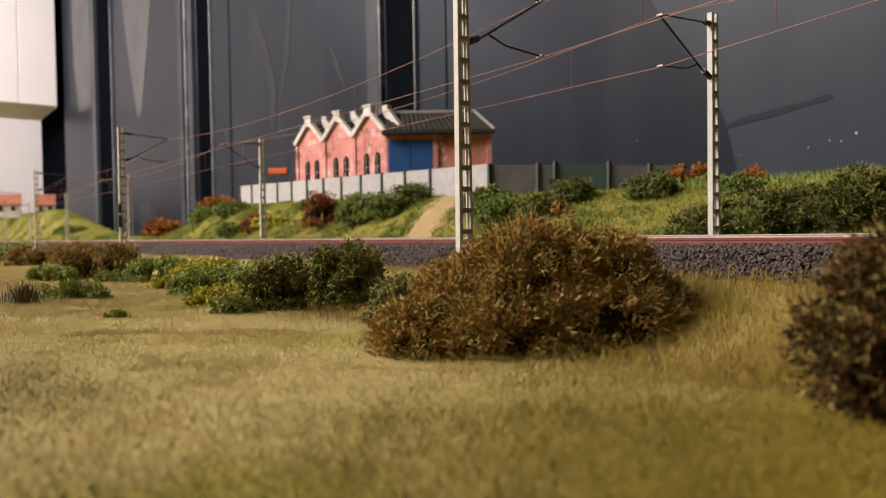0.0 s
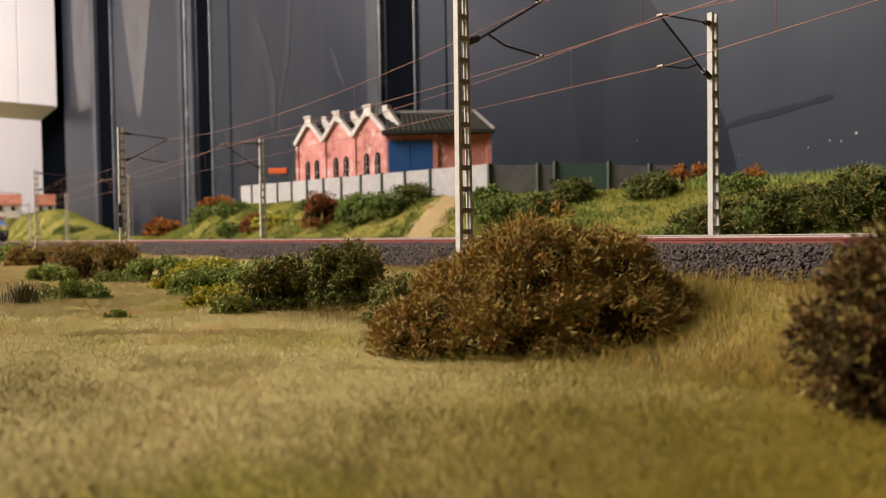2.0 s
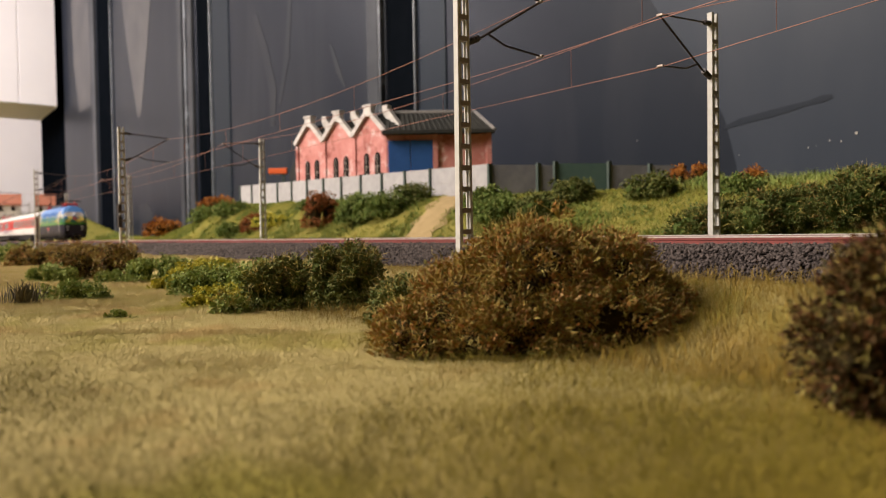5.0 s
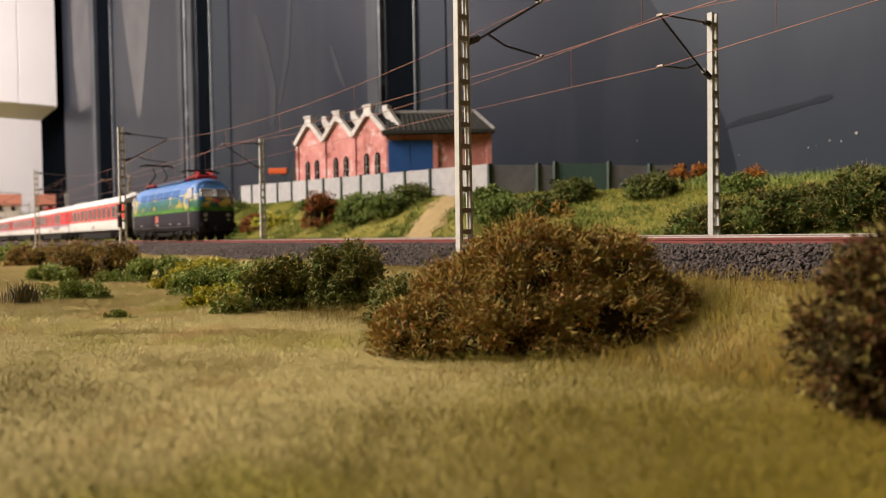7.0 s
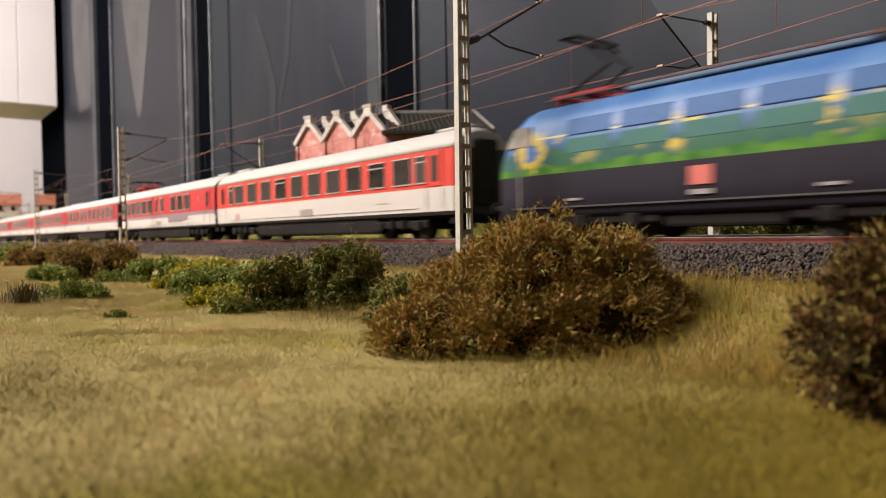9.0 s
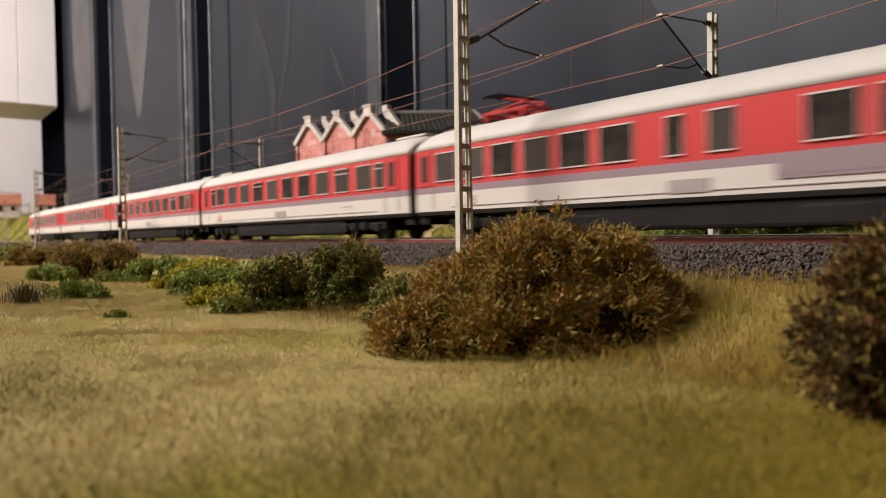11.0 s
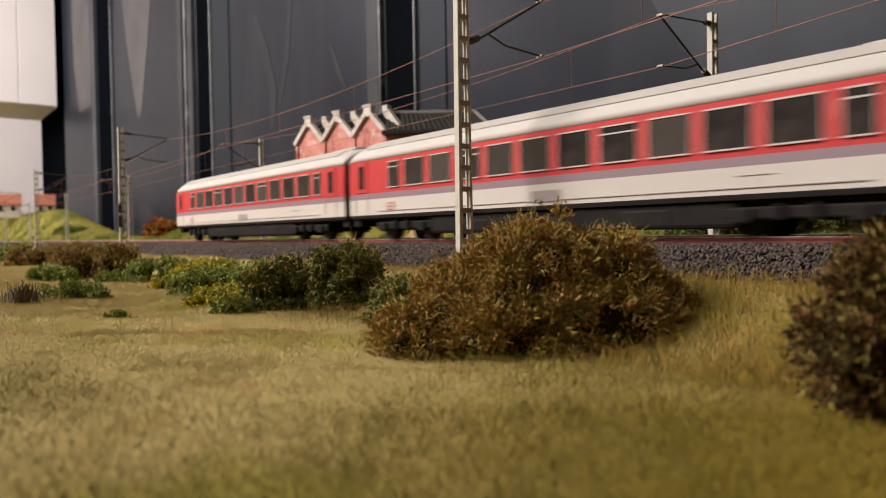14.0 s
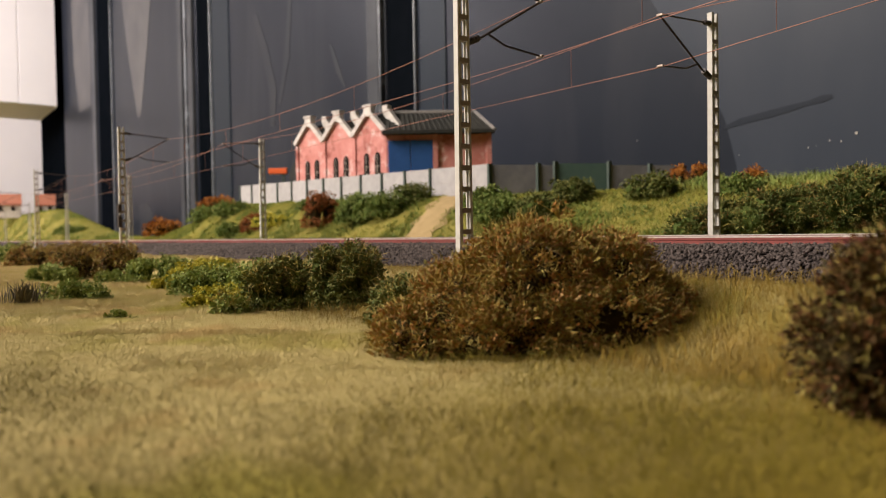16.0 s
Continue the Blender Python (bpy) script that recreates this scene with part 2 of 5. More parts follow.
def sheet(name, verts, faces, material, parent=None, smooth=False):
    me = bpy.data.meshes.new(name)
    me.from_pydata(verts, [], faces)
    me.materials.append(material)
    if smooth:
        me.polygons.foreach_set("use_smooth", [True] * len(me.polygons))
    ob = new(name, me)
    ob.parent = parent
    return ob


def tri_mesh(name, co, tris, material, parent=None):
    me = bpy.data.meshes.new(name)
    me.vertices.add(len(co))
    me.vertices.foreach_set("co", np.ascontiguousarray(co, dtype=np.float32).ravel())
    n = len(tris)
    me.loops.add(n * 3)
    me.loops.foreach_set("vertex_index", np.ascontiguousarray(tris, dtype=np.int32).ravel())
    me.polygons.add(n)
    me.polygons.foreach_set("loop_start", np.arange(0, n * 3, 3, dtype=np.int32))
    me.update(calc_edges=True)
    me.materials.append(material)
    ob = new(name, me)
    ob.parent = parent
    return ob


def unit(v):
    return v / np.maximum(np.linalg.norm(v, axis=1, keepdims=True), 1e-9)


def blades(name, roots, ways, length, width, material, parent=None, droop=0.35, rng=None):
    """Bent two-piece blades or leaves from roots along ways, joined into one mesh."""
    n = len(roots)
    ways = unit(ways)
    side = unit(np.cross(ways, rng.normal(size=(n, 3))))
    bend = rng.normal(size=(n, 3)) * droop
    length, width = length.reshape(-1, 1), width.reshape(-1, 1)
    mid = roots + ways * length * 0.5
    tip = mid + unit(ways + bend) * length * 0.5
    co = np.stack([roots, mid - side * width / 2, mid + side * width / 2, tip], axis=1).reshape(-1, 3)
    k = (np.arange(n) * 4).reshape(-1, 1)
    tris = np.concatenate([k + np.array([[0, 2, 1]]), k + np.array([[1, 2, 3]])], axis=1).reshape(-1, 3)
    return tri_mesh(name, co, tris, material, parent)


def fibres(name, roots, ways, length, width, material, rng):
    """Fine straight fibres, a triangle each."""
    n = len(roots)
    ways = unit(ways)
    side = unit(np.cross(ways, rng.normal(size=(n, 3)))) * width.reshape(-1, 1) / 2
    co = np.stack([roots - side, roots + side, roots + ways * length.reshape(-1, 1)], axis=1).reshape(-1, 3)
    return tri_mesh(name, co, np.arange(n * 3).reshape(-1, 3), material)


def smooth01(a, b, x):
    t = np.clip((x - a) / (b - a), 0, 1)
    return t * t * (3 - 2 * t)


def lump(x, y, k, seed=0.0):
    """Gentle uneven ground."""
    return (np.sin(x * k + seed) * np.sin(y * k * 1.3 + seed * 2) + 0.6 * np.sin(x * k * 2.3 + 1.7 + seed) * np.cos(y * k * 2.1)) / 1.6


def crest(x):
    """Height of the bank behind the far track along the layout."""
    return np.interp(x, [-4.6, -2.9, -2.2, -1.92, -1.62, -1.25, -1.0, -0.92, -0.42, -0.30, -0.20, 0.1, 2.6],
                     [0.088, 0.088, 0.084, 0.045, 0.003, 0.002, 0.03, 0.0445, 0.0302, 0.030, 0.031, 0.026, 0.026])


def ground_height(x, y):
    x, y = np.asarray(x, float), np.asarray(y, float)
    near = -0.022 + 0.0115 * smooth01(0.108, 0.156, y) + 0.0009 * lump(x, y, 38) + 0.0004 * lump(x, y, 120, 2)
    wide = 0.10 * smooth01(-0.45, -0.2, x)
    bank = -0.0105 + (crest(x) + 0.0105) * smooth01(0.268, 0.372 + wide * 0.8, y) + 0.0012 * lump(x, y, 45, 1) * smooth01(0.29, 0.32, y)
    bank = np.where(x < -1.3, -0.004 + (bank + 0.004) * (1 - smooth01(0.39, 0.47, y)), bank)
    return np.where(y < 0.2, near, bank)


# ---- ground, ballast, rails ----
gx = np.concatenate([np.linspace(-4.6, -1.2, 60, endpoint=False), np.linspace(-1.2, 0.15, 270, endpoint=False), np.linspace(0.15, 2.6, 40)])
gy = np.concatenate([np.linspace(-0.6, 0.0, 12, endpoint=False), np.linspace(0.0, 0.46, 110, endpoint=False), np.linspace(0.46, 0.64, 10)])
GX, GY = np.meshgrid(gx, gy)
GZ = ground_height(GX, GY)
nx, ny = len(gx), len(gy)
quads = [(j * nx + i, j * nx + i + 1, (j + 1) * nx + i + 1, (j + 1) * nx + i) for j in range(ny - 1) for i in range(nx - 1)]
ground = sheet("ground", np.stack([GX, GY, GZ], axis=2).reshape(-1, 3).tolist(), quads, M["soil"], smooth=True)
ground.data.materials.append(M["bank"])
ground.data.polygons.foreach_set("material_index", [1 if gy[k // (nx - 1)] > 0.25 else 0 for k in range(len(quads))])
tagged(ground, "straw-coloured and green model landscape ground", "ground", kind="structure")

bm = bmesh.new()
BED = ((0.1560, -0.0125), (0.1700, -0.0036), (0.2630, -0.0036), (0.2780, -0.0125))
for x0, x1 in ((-4.5, 2.5),):
    rows = [[bm.verts.new((x, y, z)) for y, z in BED] for x in (x0, x1)]
    for i in range(3):
        bm.faces.new((rows[0][i], rows[0][i + 1], rows[1][i + 1], rows[1][i]))
bed = tagged(part("ballast_bed", bm, M["ballast"]), "dark grey ballast bed under two tracks", "ballast", kind="structure")

rng = np.random.default_rng(5)


def stones(name, n, x0, x1, lo, hi):
    x = rng.uniform(x0, x1, n)
    y = rng.uniform(0.154, 0.1805, n)
    z = np.interp(y, [0.156, 0.169, 0.1805], [-0.0118, -0.0034, -0.0020])
    c = np.stack([x, y, z], axis=1)
    base = np.array([[1, 0, 0], [-1, 0, 0], [0, 1, 0], [0, -1, 0], [0, 0, 1], [0, 0, -1]], float)
    r = rng.uniform(lo, hi, (n, 1, 1)) * rng.uniform(0.40, 1.35, (n, 6, 1))
    a = rng.normal(size=(n, 3))
    b = rng.normal(size=(n, 3))
    a = unit(a)
    b = unit(np.cross(a, b))
    w = np.cross(a, b)
    rot = np.stack([a, b, w], axis=1)
    co = c[:, None, :] + np.einsum("kj,njl->nkl", base, rot) * r
    tri = np.array([[0, 2, 4], [2, 1, 4], [1, 3, 4], [3, 0, 4], [2, 0, 5], [1, 2, 5], [3, 1, 5], [0, 3, 5]])
    tris = (np.arange(n) * 6)[:, None, None] + tri[None]
    return tagged(tri_mesh(name, co.reshape(-1, 3), tris.reshape(-1, 3), M["ballast"]), "loose dark grey ballast stones on the track shoulder", "ballast", kind="stuff")


stones("ballast_stones", 64000, -0.58, 0.03, 0.00022, 0.00080)
stones("ballast_stones", 26000, -1.25, -0.575, 0.0005, 0.0011)
stones("ballast_stones", 9000, -2.4, -1.24, 0.0009, 0.0018)

for track_y, where in ((NEAR_TRACK, "front"), (FAR_TRACK, "rear")):
    track = thing("railway_track", pose(0, track_y, 0), f"{where} track with red-brown rails and bright heads", "railway track", "double track")
    for off in (-0.00825, 0.00825):
        half_rail = [(0.0011, -0.0027), (0.0011, -0.0021), (0.00035, -0.0017), (0.00035, -0.0010), (0.00055, -0.0008), (0.00055, -0.0002)]
        prof = half_rail + [(-y, z) for y, z in half_rail[::-1]]
        bm = bmesh.new()
        ends = [[bm.verts.new((x, off + y, z)) for y, z in prof] for x in (-4.5, 2.5)]
        for i in range(12):
            bm.faces.new((ends[0][i], ends[0][(i + 1) % 12], ends[1][(i + 1) % 12], ends[1][i]))
        bmesh.ops.recalc_face_normals(bm, faces=bm.faces)
        rail = part("rail", bm, M["rail_side"], track)
        bm = bmesh.new()
        box(bm, (-1.0, off, -0.0001), (7.0, 0.0010, 0.0002))
        part("rail_head", bm, M["rail_top"], rail, "worn bright rail head")
    bm = bmesh.new()
    box(bm, (0, 0, -0.0036), (0.0028, 0.0255, 0.0020))
    first = part("sleeper", bm, M["sleeper"], track)
    first.location.x = -1.55
    for i in range(1, 230):
        repeat("sleeper", first, track, pose(-1.55 + i * 0.0072, 0, 0))


# ---- grass ----
def grass(name, n, x0, x1, y0, y1, lo, hi, width, material, label, keep=None, lean=0.38, fine=False):
    x = rng.uniform(x0, x1, n)
    y = rng.uniform(y0, y1, n)
    if keep is not None:
        k = keep(x, y)
        x, y = x[k], y[k]
    m = len(x)
    root = np.stack([x, y, ground_height(x, y) - 0.0002], axis=1)
    way = np.stack([rng.normal(0, lean, m), rng.normal(0, lean, m), np.ones(m)], axis=1)
    if fine:
        ob = fibres(name, root, way, rng.uniform(lo, hi, m), rng.uniform(width * 0.6, width * 1.3, m), material, rng)
        return tagged(ob, label, "grass", kind="stuff")
    ob = blades(name, root, way, rng.uniform(lo, hi, m), rng.uniform(width * 0.6, width * 1.3, m), material, None, 0.5, rng)
    return tagged(ob, label, "grass", kind="stuff")


clear = lambda x, y: (x < -0.022) | (y > 0.03)


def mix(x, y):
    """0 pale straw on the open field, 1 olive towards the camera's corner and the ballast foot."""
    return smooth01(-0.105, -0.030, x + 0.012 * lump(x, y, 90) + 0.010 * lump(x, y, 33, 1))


def ochre_part(x, y):
    return smooth01(0.075, 0.125, y + 0.012 * lump(x, y, 70, 3))


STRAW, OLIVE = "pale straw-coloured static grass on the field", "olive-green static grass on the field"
GOLD = "golden straw-coloured static grass on the field"
OCHRE = "ochre static grass towards the ballast"
dice = lambda x: rng.uniform(0, 1, len(x))
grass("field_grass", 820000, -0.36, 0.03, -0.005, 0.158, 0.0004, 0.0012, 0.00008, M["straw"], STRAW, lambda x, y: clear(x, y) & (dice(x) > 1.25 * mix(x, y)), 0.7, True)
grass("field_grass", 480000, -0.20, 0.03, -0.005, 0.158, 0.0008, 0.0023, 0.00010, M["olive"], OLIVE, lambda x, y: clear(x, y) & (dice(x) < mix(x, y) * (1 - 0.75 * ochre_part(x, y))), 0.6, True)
grass("field_grass", 340000, -0.24, 0.03, 0.05, 0.158, 0.0009, 0.0026, 0.00010, M["ochre"], OCHRE, lambda x, y: dice(x) < np.maximum(mix(x, y), 0.35) * ochre_part(x, y), 0.45, True)
grass("field_grass", 200000, -0.90, -0.36, -0.03, 0.158, 0.0008, 0.0020, 0.00028, M["gold"], GOLD, None, 0.6, True)
grass("field_grass", 40000, -2.2, -0.90, -0.05, 0.158, 0.0013, 0.003, 0.0008, M["gold"], GOLD, None, 0.5, True)
grass("field_grass", 90000, -0.36, -0.19, 0.03, 0.158, 0.0006, 0.0016, 0.00013, M["gold"], GOLD, lambda x, y: dice(x) < smooth01(-0.20, -0.33, x + 0.02 * lump(x, y, 60)), 0.6, True)
grass("field_grass", 22000, -0.170, -0.070, -0.004, 0.036, 0.0007, 0.0020, 0.00010, M["olive"], OLIVE, lambda x, y: dice(x) < 0.75 - 0.6 * (((x + 0.120) / 0.045) ** 2 + ((y - 0.015) / 0.015) ** 2 + 0.5 * lump(x, y, 110)), 0.6, True)
grass("field_grass", 30000, -0.22, -0.09, 0.03, 0.085, 0.0006, 0.0017, 0.00010, M["gold"], GOLD, lambda x, y: lump(x, y, 85, 3) + 0.5 * lump(x, y, 210, 1) > 0.25, 0.6, True)
grass("tall_grass", 12000, -0.20, 0.0, 0.098, 0.161, 0.0026, 0.0060, 0.00012, M["ochre"], "long dry grass at the foot of the ballast")
fringe = lambda x, y: np.abs(((x + 0.108) * 0.616 + (y - 0.113) * 0.788) / 0.036) ** 2 + np.abs((-(x + 0.108) * 0.788 + (y - 0.113) * 0.616 + 0.0) / 0.022) ** 2
grass("tall_grass", 20000, -0.17, -0.05, 0.06, 0.155, 0.0020, 0.0046, 0.00012, M["olive"], "olive grass round the foot of a bush", lambda x, y: (fringe(x, y) > 0.72) & (fringe(x, y) < 1.35) & (dice(x) < 0.8))
path = lambda x, y: np.abs(x - (-0.410 - (y - 0.29) * 0.55)) > 0.013 * (1 + 0.5 * lump(x, y, 150))
grass("bank_grass", 130000, -1.25, 0.02, 0.281, 0.372, 0.0014, 0.0034, 0.0003, M["green_grass"], "yellow-green static grass on the bank", path)
grass("bank_grass", 60000, -0.40, 0.02, 0.372, 0.50, 0.0016, 0.0042, 0.0003, M["green_grass"], "yellow-green static grass on the bank")
grass("bank_grass", 26000, -3.6, -1.35, 0.284, 0.46, 0.003, 0.006, 0.0014, M["green_grass"], "yellow-green static grass on the far mound")

growth = lambda x, y: path(x, y) & (lump(x, y, 62, 4) + 0.7 * lump(x, y, 140, 2) > -0.02)
grass("bank_growth", 80000, -1.05, 0.02, 0.284, 0.372, 0.0016, 0.0042, 0.0007, M["leaf_bank"], "low fresh green growth on the bank", growth, 0.8)
grass("bank_growth", 22000, -0.40, 0.02, 0.30, 0.48, 0.0018, 0.0046, 0.0006, M["leaf_bank"], "low fresh green growth on the bank", lambda x, y: lump(x, y, 55, 1) + 0.6 * lump(x, y, 130, 5) > 0.2, 0.8)
grass("tall_grass", 5000, -0.30, -0.12, 0.40, 0.50, 0.005, 0.0095, 0.0004, M["leaf_green"], "tall fresh green grass on the crest of the bank")

grass("bank_growth", 9000, -3.0, -1.5, 0.284, 0.42, 0.004, 0.009, 0.0022, M["leaf_bank"], "low fresh green growth on the far mound", lambda x, y: lump(x, y, 14, 2) + 0.6 * lump(x, y, 33, 5) > 0.15, 0.8)

# sandy path down the bank
bm = bmesh.new()
rows_ = []
for y in np.linspace(0.279, 0.374, 20):
    c = -0.410 - (y - 0.29) * 0.55
    rows_.append([bm.verts.new((x, y, float(ground_height(x, y)) + 0.0008)) for x in c + np.linspace(-0.018, 0.018, 10) * (1 + 0.25 * math.sin(y * 260))])
for a, b in zip(rows_[:-1], rows_[1:]):
    for i in range(9):
        bm.faces.new((a[i], a[i + 1], b[i + 1], b[i]))
tagged(part("sandy_path", bm, M["sand"], smooth=True), "bare sandy path down the grassy bank", "path", kind="structure")


# ---- bushes ----
def bush(name, x, y, half, deep, high, material, label, leaves=2500, leaf=0.0013, seed=1, twigs=0, twig_material=None, base=None, clumps=26, group="bushes along the line"):
    r = np.random.default_rng(seed)
    z = float(ground_height(x, y)) if base is None else base
    ob = thing(name, pose(x, y, z - 0.0006, 0, 0, math.degrees(math.atan2(math.cos(TRACK_ANGLE), math.sin(TRACK_ANGLE)))), label, "bush", group)
    # uneven clumps over a low mound
    a = r.uniform(0, 2 * math.pi, clumps)
    q = np.sqrt(r.uniform(0, 1, clumps)) * 0.86
    cx, cy = np.cos(a) * q * half, np.sin(a) * q * deep
    dome = np.sqrt(np.maximum(0.03, 1 - q * q))
    cz = high * dome * r.uniform(0.50, 0.90, clumps)
    cr = np.minimum(half, high) * r.uniform(0.16, 0.40, clumps)
    bm = bmesh.new()
    for i in range(clumps):
        res = bmesh.ops.create_icosphere(bm, subdivisions=1, radius=1.0)
        for v in res["verts"]:
            k = 0.50 * cr[i] * r.uniform(0.75, 1.1)
            v.co = Vector((cx[i] + v.co.x * k, cy[i] + v.co.y * k, max(0.0, cz[i] * 0.92 + v.co.z * k)))
    for i in range(clumps // 2):
        res = bmesh.ops.create_icosphere(bm, subdivisions=1, radius=1.0)
        for v in res["verts"]:
            v.co = Vector((cx[i] * 0.8 + v.co.x * cr[i] * 0.6, cy[i] * 0.8 + v.co.y * cr[i] * 0.6, max(0.0, cz[i] * 0.45 + v.co.z * cz[i] * 0.45)))
    part("inner_tangle", bm, M["core"] if material in (M["leaf_brown"], M["leaf_red"], M["leaf_orange"], M["leaf_mixed"], M["leaf_shade"]) else M["core_green"], ob, "dark inner mass that paints the shade between leaves")
    i = r.integers(0, clumps, leaves)
    d = unit(r.normal(size=(leaves, 3)) + np.array([0, 0, 0.25]))
    c = np.stack([cx, cy, cz], axis=1)[i]
    root = c + d * cr[i][:, None] * r.uniform(0.62, 1.04, leaves)[:, None]
    low = root[:, 2] < 0.0
    root[low, 2] = r.uniform(0, high * 0.3, low.sum())
    # skirt that reaches the ground
    k = r.uniform(0, 1, leaves) < 0.22
    ang = r.uniform(0, 2 * math.pi, k.sum())
    rad = r.uniform(0.8, 1.04, k.sum())
    root[k] = np.stack([np.cos(ang) * half * rad, np.sin(ang) * deep * rad, r.uniform(0, 0.5, k.sum()) * high * (1.15 - rad * 0.7)], axis=1)
    way = d + r.normal(size=(leaves, 3)) * 0.8
    size = r.uniform(0.6, 1.35, leaves) * leaf
    blades("foliage", root, way, size, size * 0.55, material, ob, 0.6, r)
    if twigs:
        i = r.integers(0, clumps, twigs)
        d = unit(r.normal(size=(twigs, 3)) + np.array([0, 0, 0.5]))
        root = np.stack([cx, cy, cz], axis=1)[i] + d * cr[i][:, None] * r.uniform(0.5, 0.95, twigs)[:, None]
        root[:, 2] = np.maximum(root[:, 2], 0.0005)
        blades("stalk_tangle", root, d + r.normal(size=(twigs, 3)) * 0.7, r.uniform(2.2, 5.5, twigs) * leaf, np.full(twigs, leaf * 0.15), twig_material or M["stalk_olive"], ob, 0.9, r)
    return ob


BROWN, DARK, GREEN = M["leaf_brown"], M["leaf_dark"], M["leaf_green"]


def tangle(name, x, y, lumps, label, materials, clumps, leaves, leaf, stalks, seed, group="bushes along the line", spread=(0.0014, 0.0036), core="core"):
    """Bush of many small sprigs over a few rounded masses (u, v, z, and half sizes); a dark core paints the shade
    between them.
    """
    r = np.random.default_rng(seed)
    z0 = float(ground_height(x, y)) - 0.0006
    ob = thing(name, pose(x, y, z0, 0, 0, math.degrees(math.atan2(math.cos(TRACK_ANGLE), math.sin(TRACK_ANGLE)))), label, "bush", group)
    L = np.array(lumps, float)
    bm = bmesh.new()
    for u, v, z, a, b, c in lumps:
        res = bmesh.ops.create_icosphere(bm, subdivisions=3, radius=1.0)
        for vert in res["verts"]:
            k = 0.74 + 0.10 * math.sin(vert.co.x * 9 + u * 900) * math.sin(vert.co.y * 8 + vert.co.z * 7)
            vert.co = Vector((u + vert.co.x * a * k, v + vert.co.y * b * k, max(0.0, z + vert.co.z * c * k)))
    part("inner_tangle", bm, M[core], ob, "dark inner mass that paints the shade between leaves")
    # sprig centres on the outer skin of the masses
    area = L[:, 3] * L[:, 5]
    pick = r.choice(len(L), clumps * 3, p=area / area.sum())
    d = unit(r.normal(size=(clumps * 3, 3)))
    c = L[pick, :3] + d * L[pick, 3:] * r.uniform(0.84, 1.04, (clumps * 3, 1))
    inside = np.zeros(len(c), bool)
    for k in range(len(L)):
        q = ((c - L[k, :3]) / L[k, 3:]) ** 2
        inside |= (q.sum(axis=1) < 0.66)
    keep = ~inside & (c[:, 2] > 0.0005)
    c, d = c[keep][:clumps], d[keep][:clumps]
    n = len(c)
    size = r.uniform(*spread, n)
    for share, mat_name, where in materials:
        m = int(leaves * share)
        i = r.integers(0, n, m)
        if where:
            tint = (np.sin(c[:, 0] * 310 + seed) + np.sin(c[:, 2] * 420 + c[:, 1] * 260) + where)[i]
            i = i[tint > 0]
            m = len(i)
        e = unit(r.normal(size=(m, 3)))
        root = c[i] + e * size[i][:, None] * np.array([1.0, 1.0, 0.75]) * r.uniform(0.25, 1.0, (m, 1))
        root[:, 2] = np.maximum(root[:, 2], 0.0003)
        ln = r.uniform(0.55, 1.5, m) * leaf
        blades("foliage", root, e * 0.8 + d[i] + r.normal(size=(m, 3)) * 0.45, ln, ln * r.uniform(0.32, 0.55, m), M[mat_name], ob, 0.7, r)
    if stalks:
        i = r.integers(0, n, stalks)
        e = unit(r.normal(size=(stalks, 3)) + np.array([0, 0, 0.35]))
        root = c[i] + e * size[i][:, None] * 0.5
        root[:, 2] = np.maximum(root[:, 2], 0.0003)
        blades("stalk_tangle", root, e + d[i] * 0.5, r.uniform(1.6, 4.6, stalks) * leaf, np.full(stalks, leaf * 0.15), M["stalk_olive"], ob, 1.1, r)
    return ob


tangle("large_bush", -0.108, 0.113, ((-0.0035, 0, 0.0075, 0.0190, 0.0150, 0.0185), (0.0140, 0.003, 0.0070, 0.0120, 0.0130, 0.0165), (0.0245, 0.002, 0.0030, 0.0085, 0.0100, 0.0105),
                                     (-0.0190, -0.001, 0.0050, 0.0110, 0.0120, 0.0130), (-0.0290, -0.006, 0.0015, 0.0085, 0.0080, 0.0080), (-0.010, -0.010, 0.002, 0.014, 0.008, 0.010), (0.010, -0.008, 0.002, 0.016, 0.008, 0.011)),
       "large olive-brown bush with tangled dry stalks", ((0.46, "leaf_brown", 0), (0.34, "leaf_rust", 0.3), (0.30, "leaf_moss", 0.5)), 860, 62000, 0.00095, 14000, 11)
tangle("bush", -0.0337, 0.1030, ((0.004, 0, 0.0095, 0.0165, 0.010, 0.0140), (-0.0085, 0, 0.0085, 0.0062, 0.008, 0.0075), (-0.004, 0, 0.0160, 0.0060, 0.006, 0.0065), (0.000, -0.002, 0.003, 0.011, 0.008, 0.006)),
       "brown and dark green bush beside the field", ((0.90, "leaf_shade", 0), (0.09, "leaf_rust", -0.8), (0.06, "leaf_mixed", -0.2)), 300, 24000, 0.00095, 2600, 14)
bush("bush", -0.157, 0.112, 0.0130, 0.010, 0.0130, DARK, "low green bush at the foot of a large bush", 9000, 0.0012, 16, 900)
bush("bush", -0.2015, 0.1165, 0.0125, 0.012, 0.0245, DARK, "rounded dark green bush before the ballast", 13000, 0.0012, 17, 900)
bush("bush", -0.216, 0.1015, 0.0120, 0.010, 0.0180, DARK, "rounded dark green bush before the ballast", 11000, 0.0012, 18, 900)
bush("bush", -0.216, 0.084, 0.0066, 0.005, 0.0062, GREEN, "small dark green bush in dry grass", 2200, 0.0010, 19, 300, clumps=14)
bush("bush", -0.303, 0.110, 0.0185, 0.010, 0.0135, GREEN, "low green bush on the field edge", 5000, 0.0013, 20)
bush("bush", -0.275, 0.119, 0.0130, 0.010, 0.0140, GREEN, "low green bush on the field edge", 4000, 0.0013, 21)
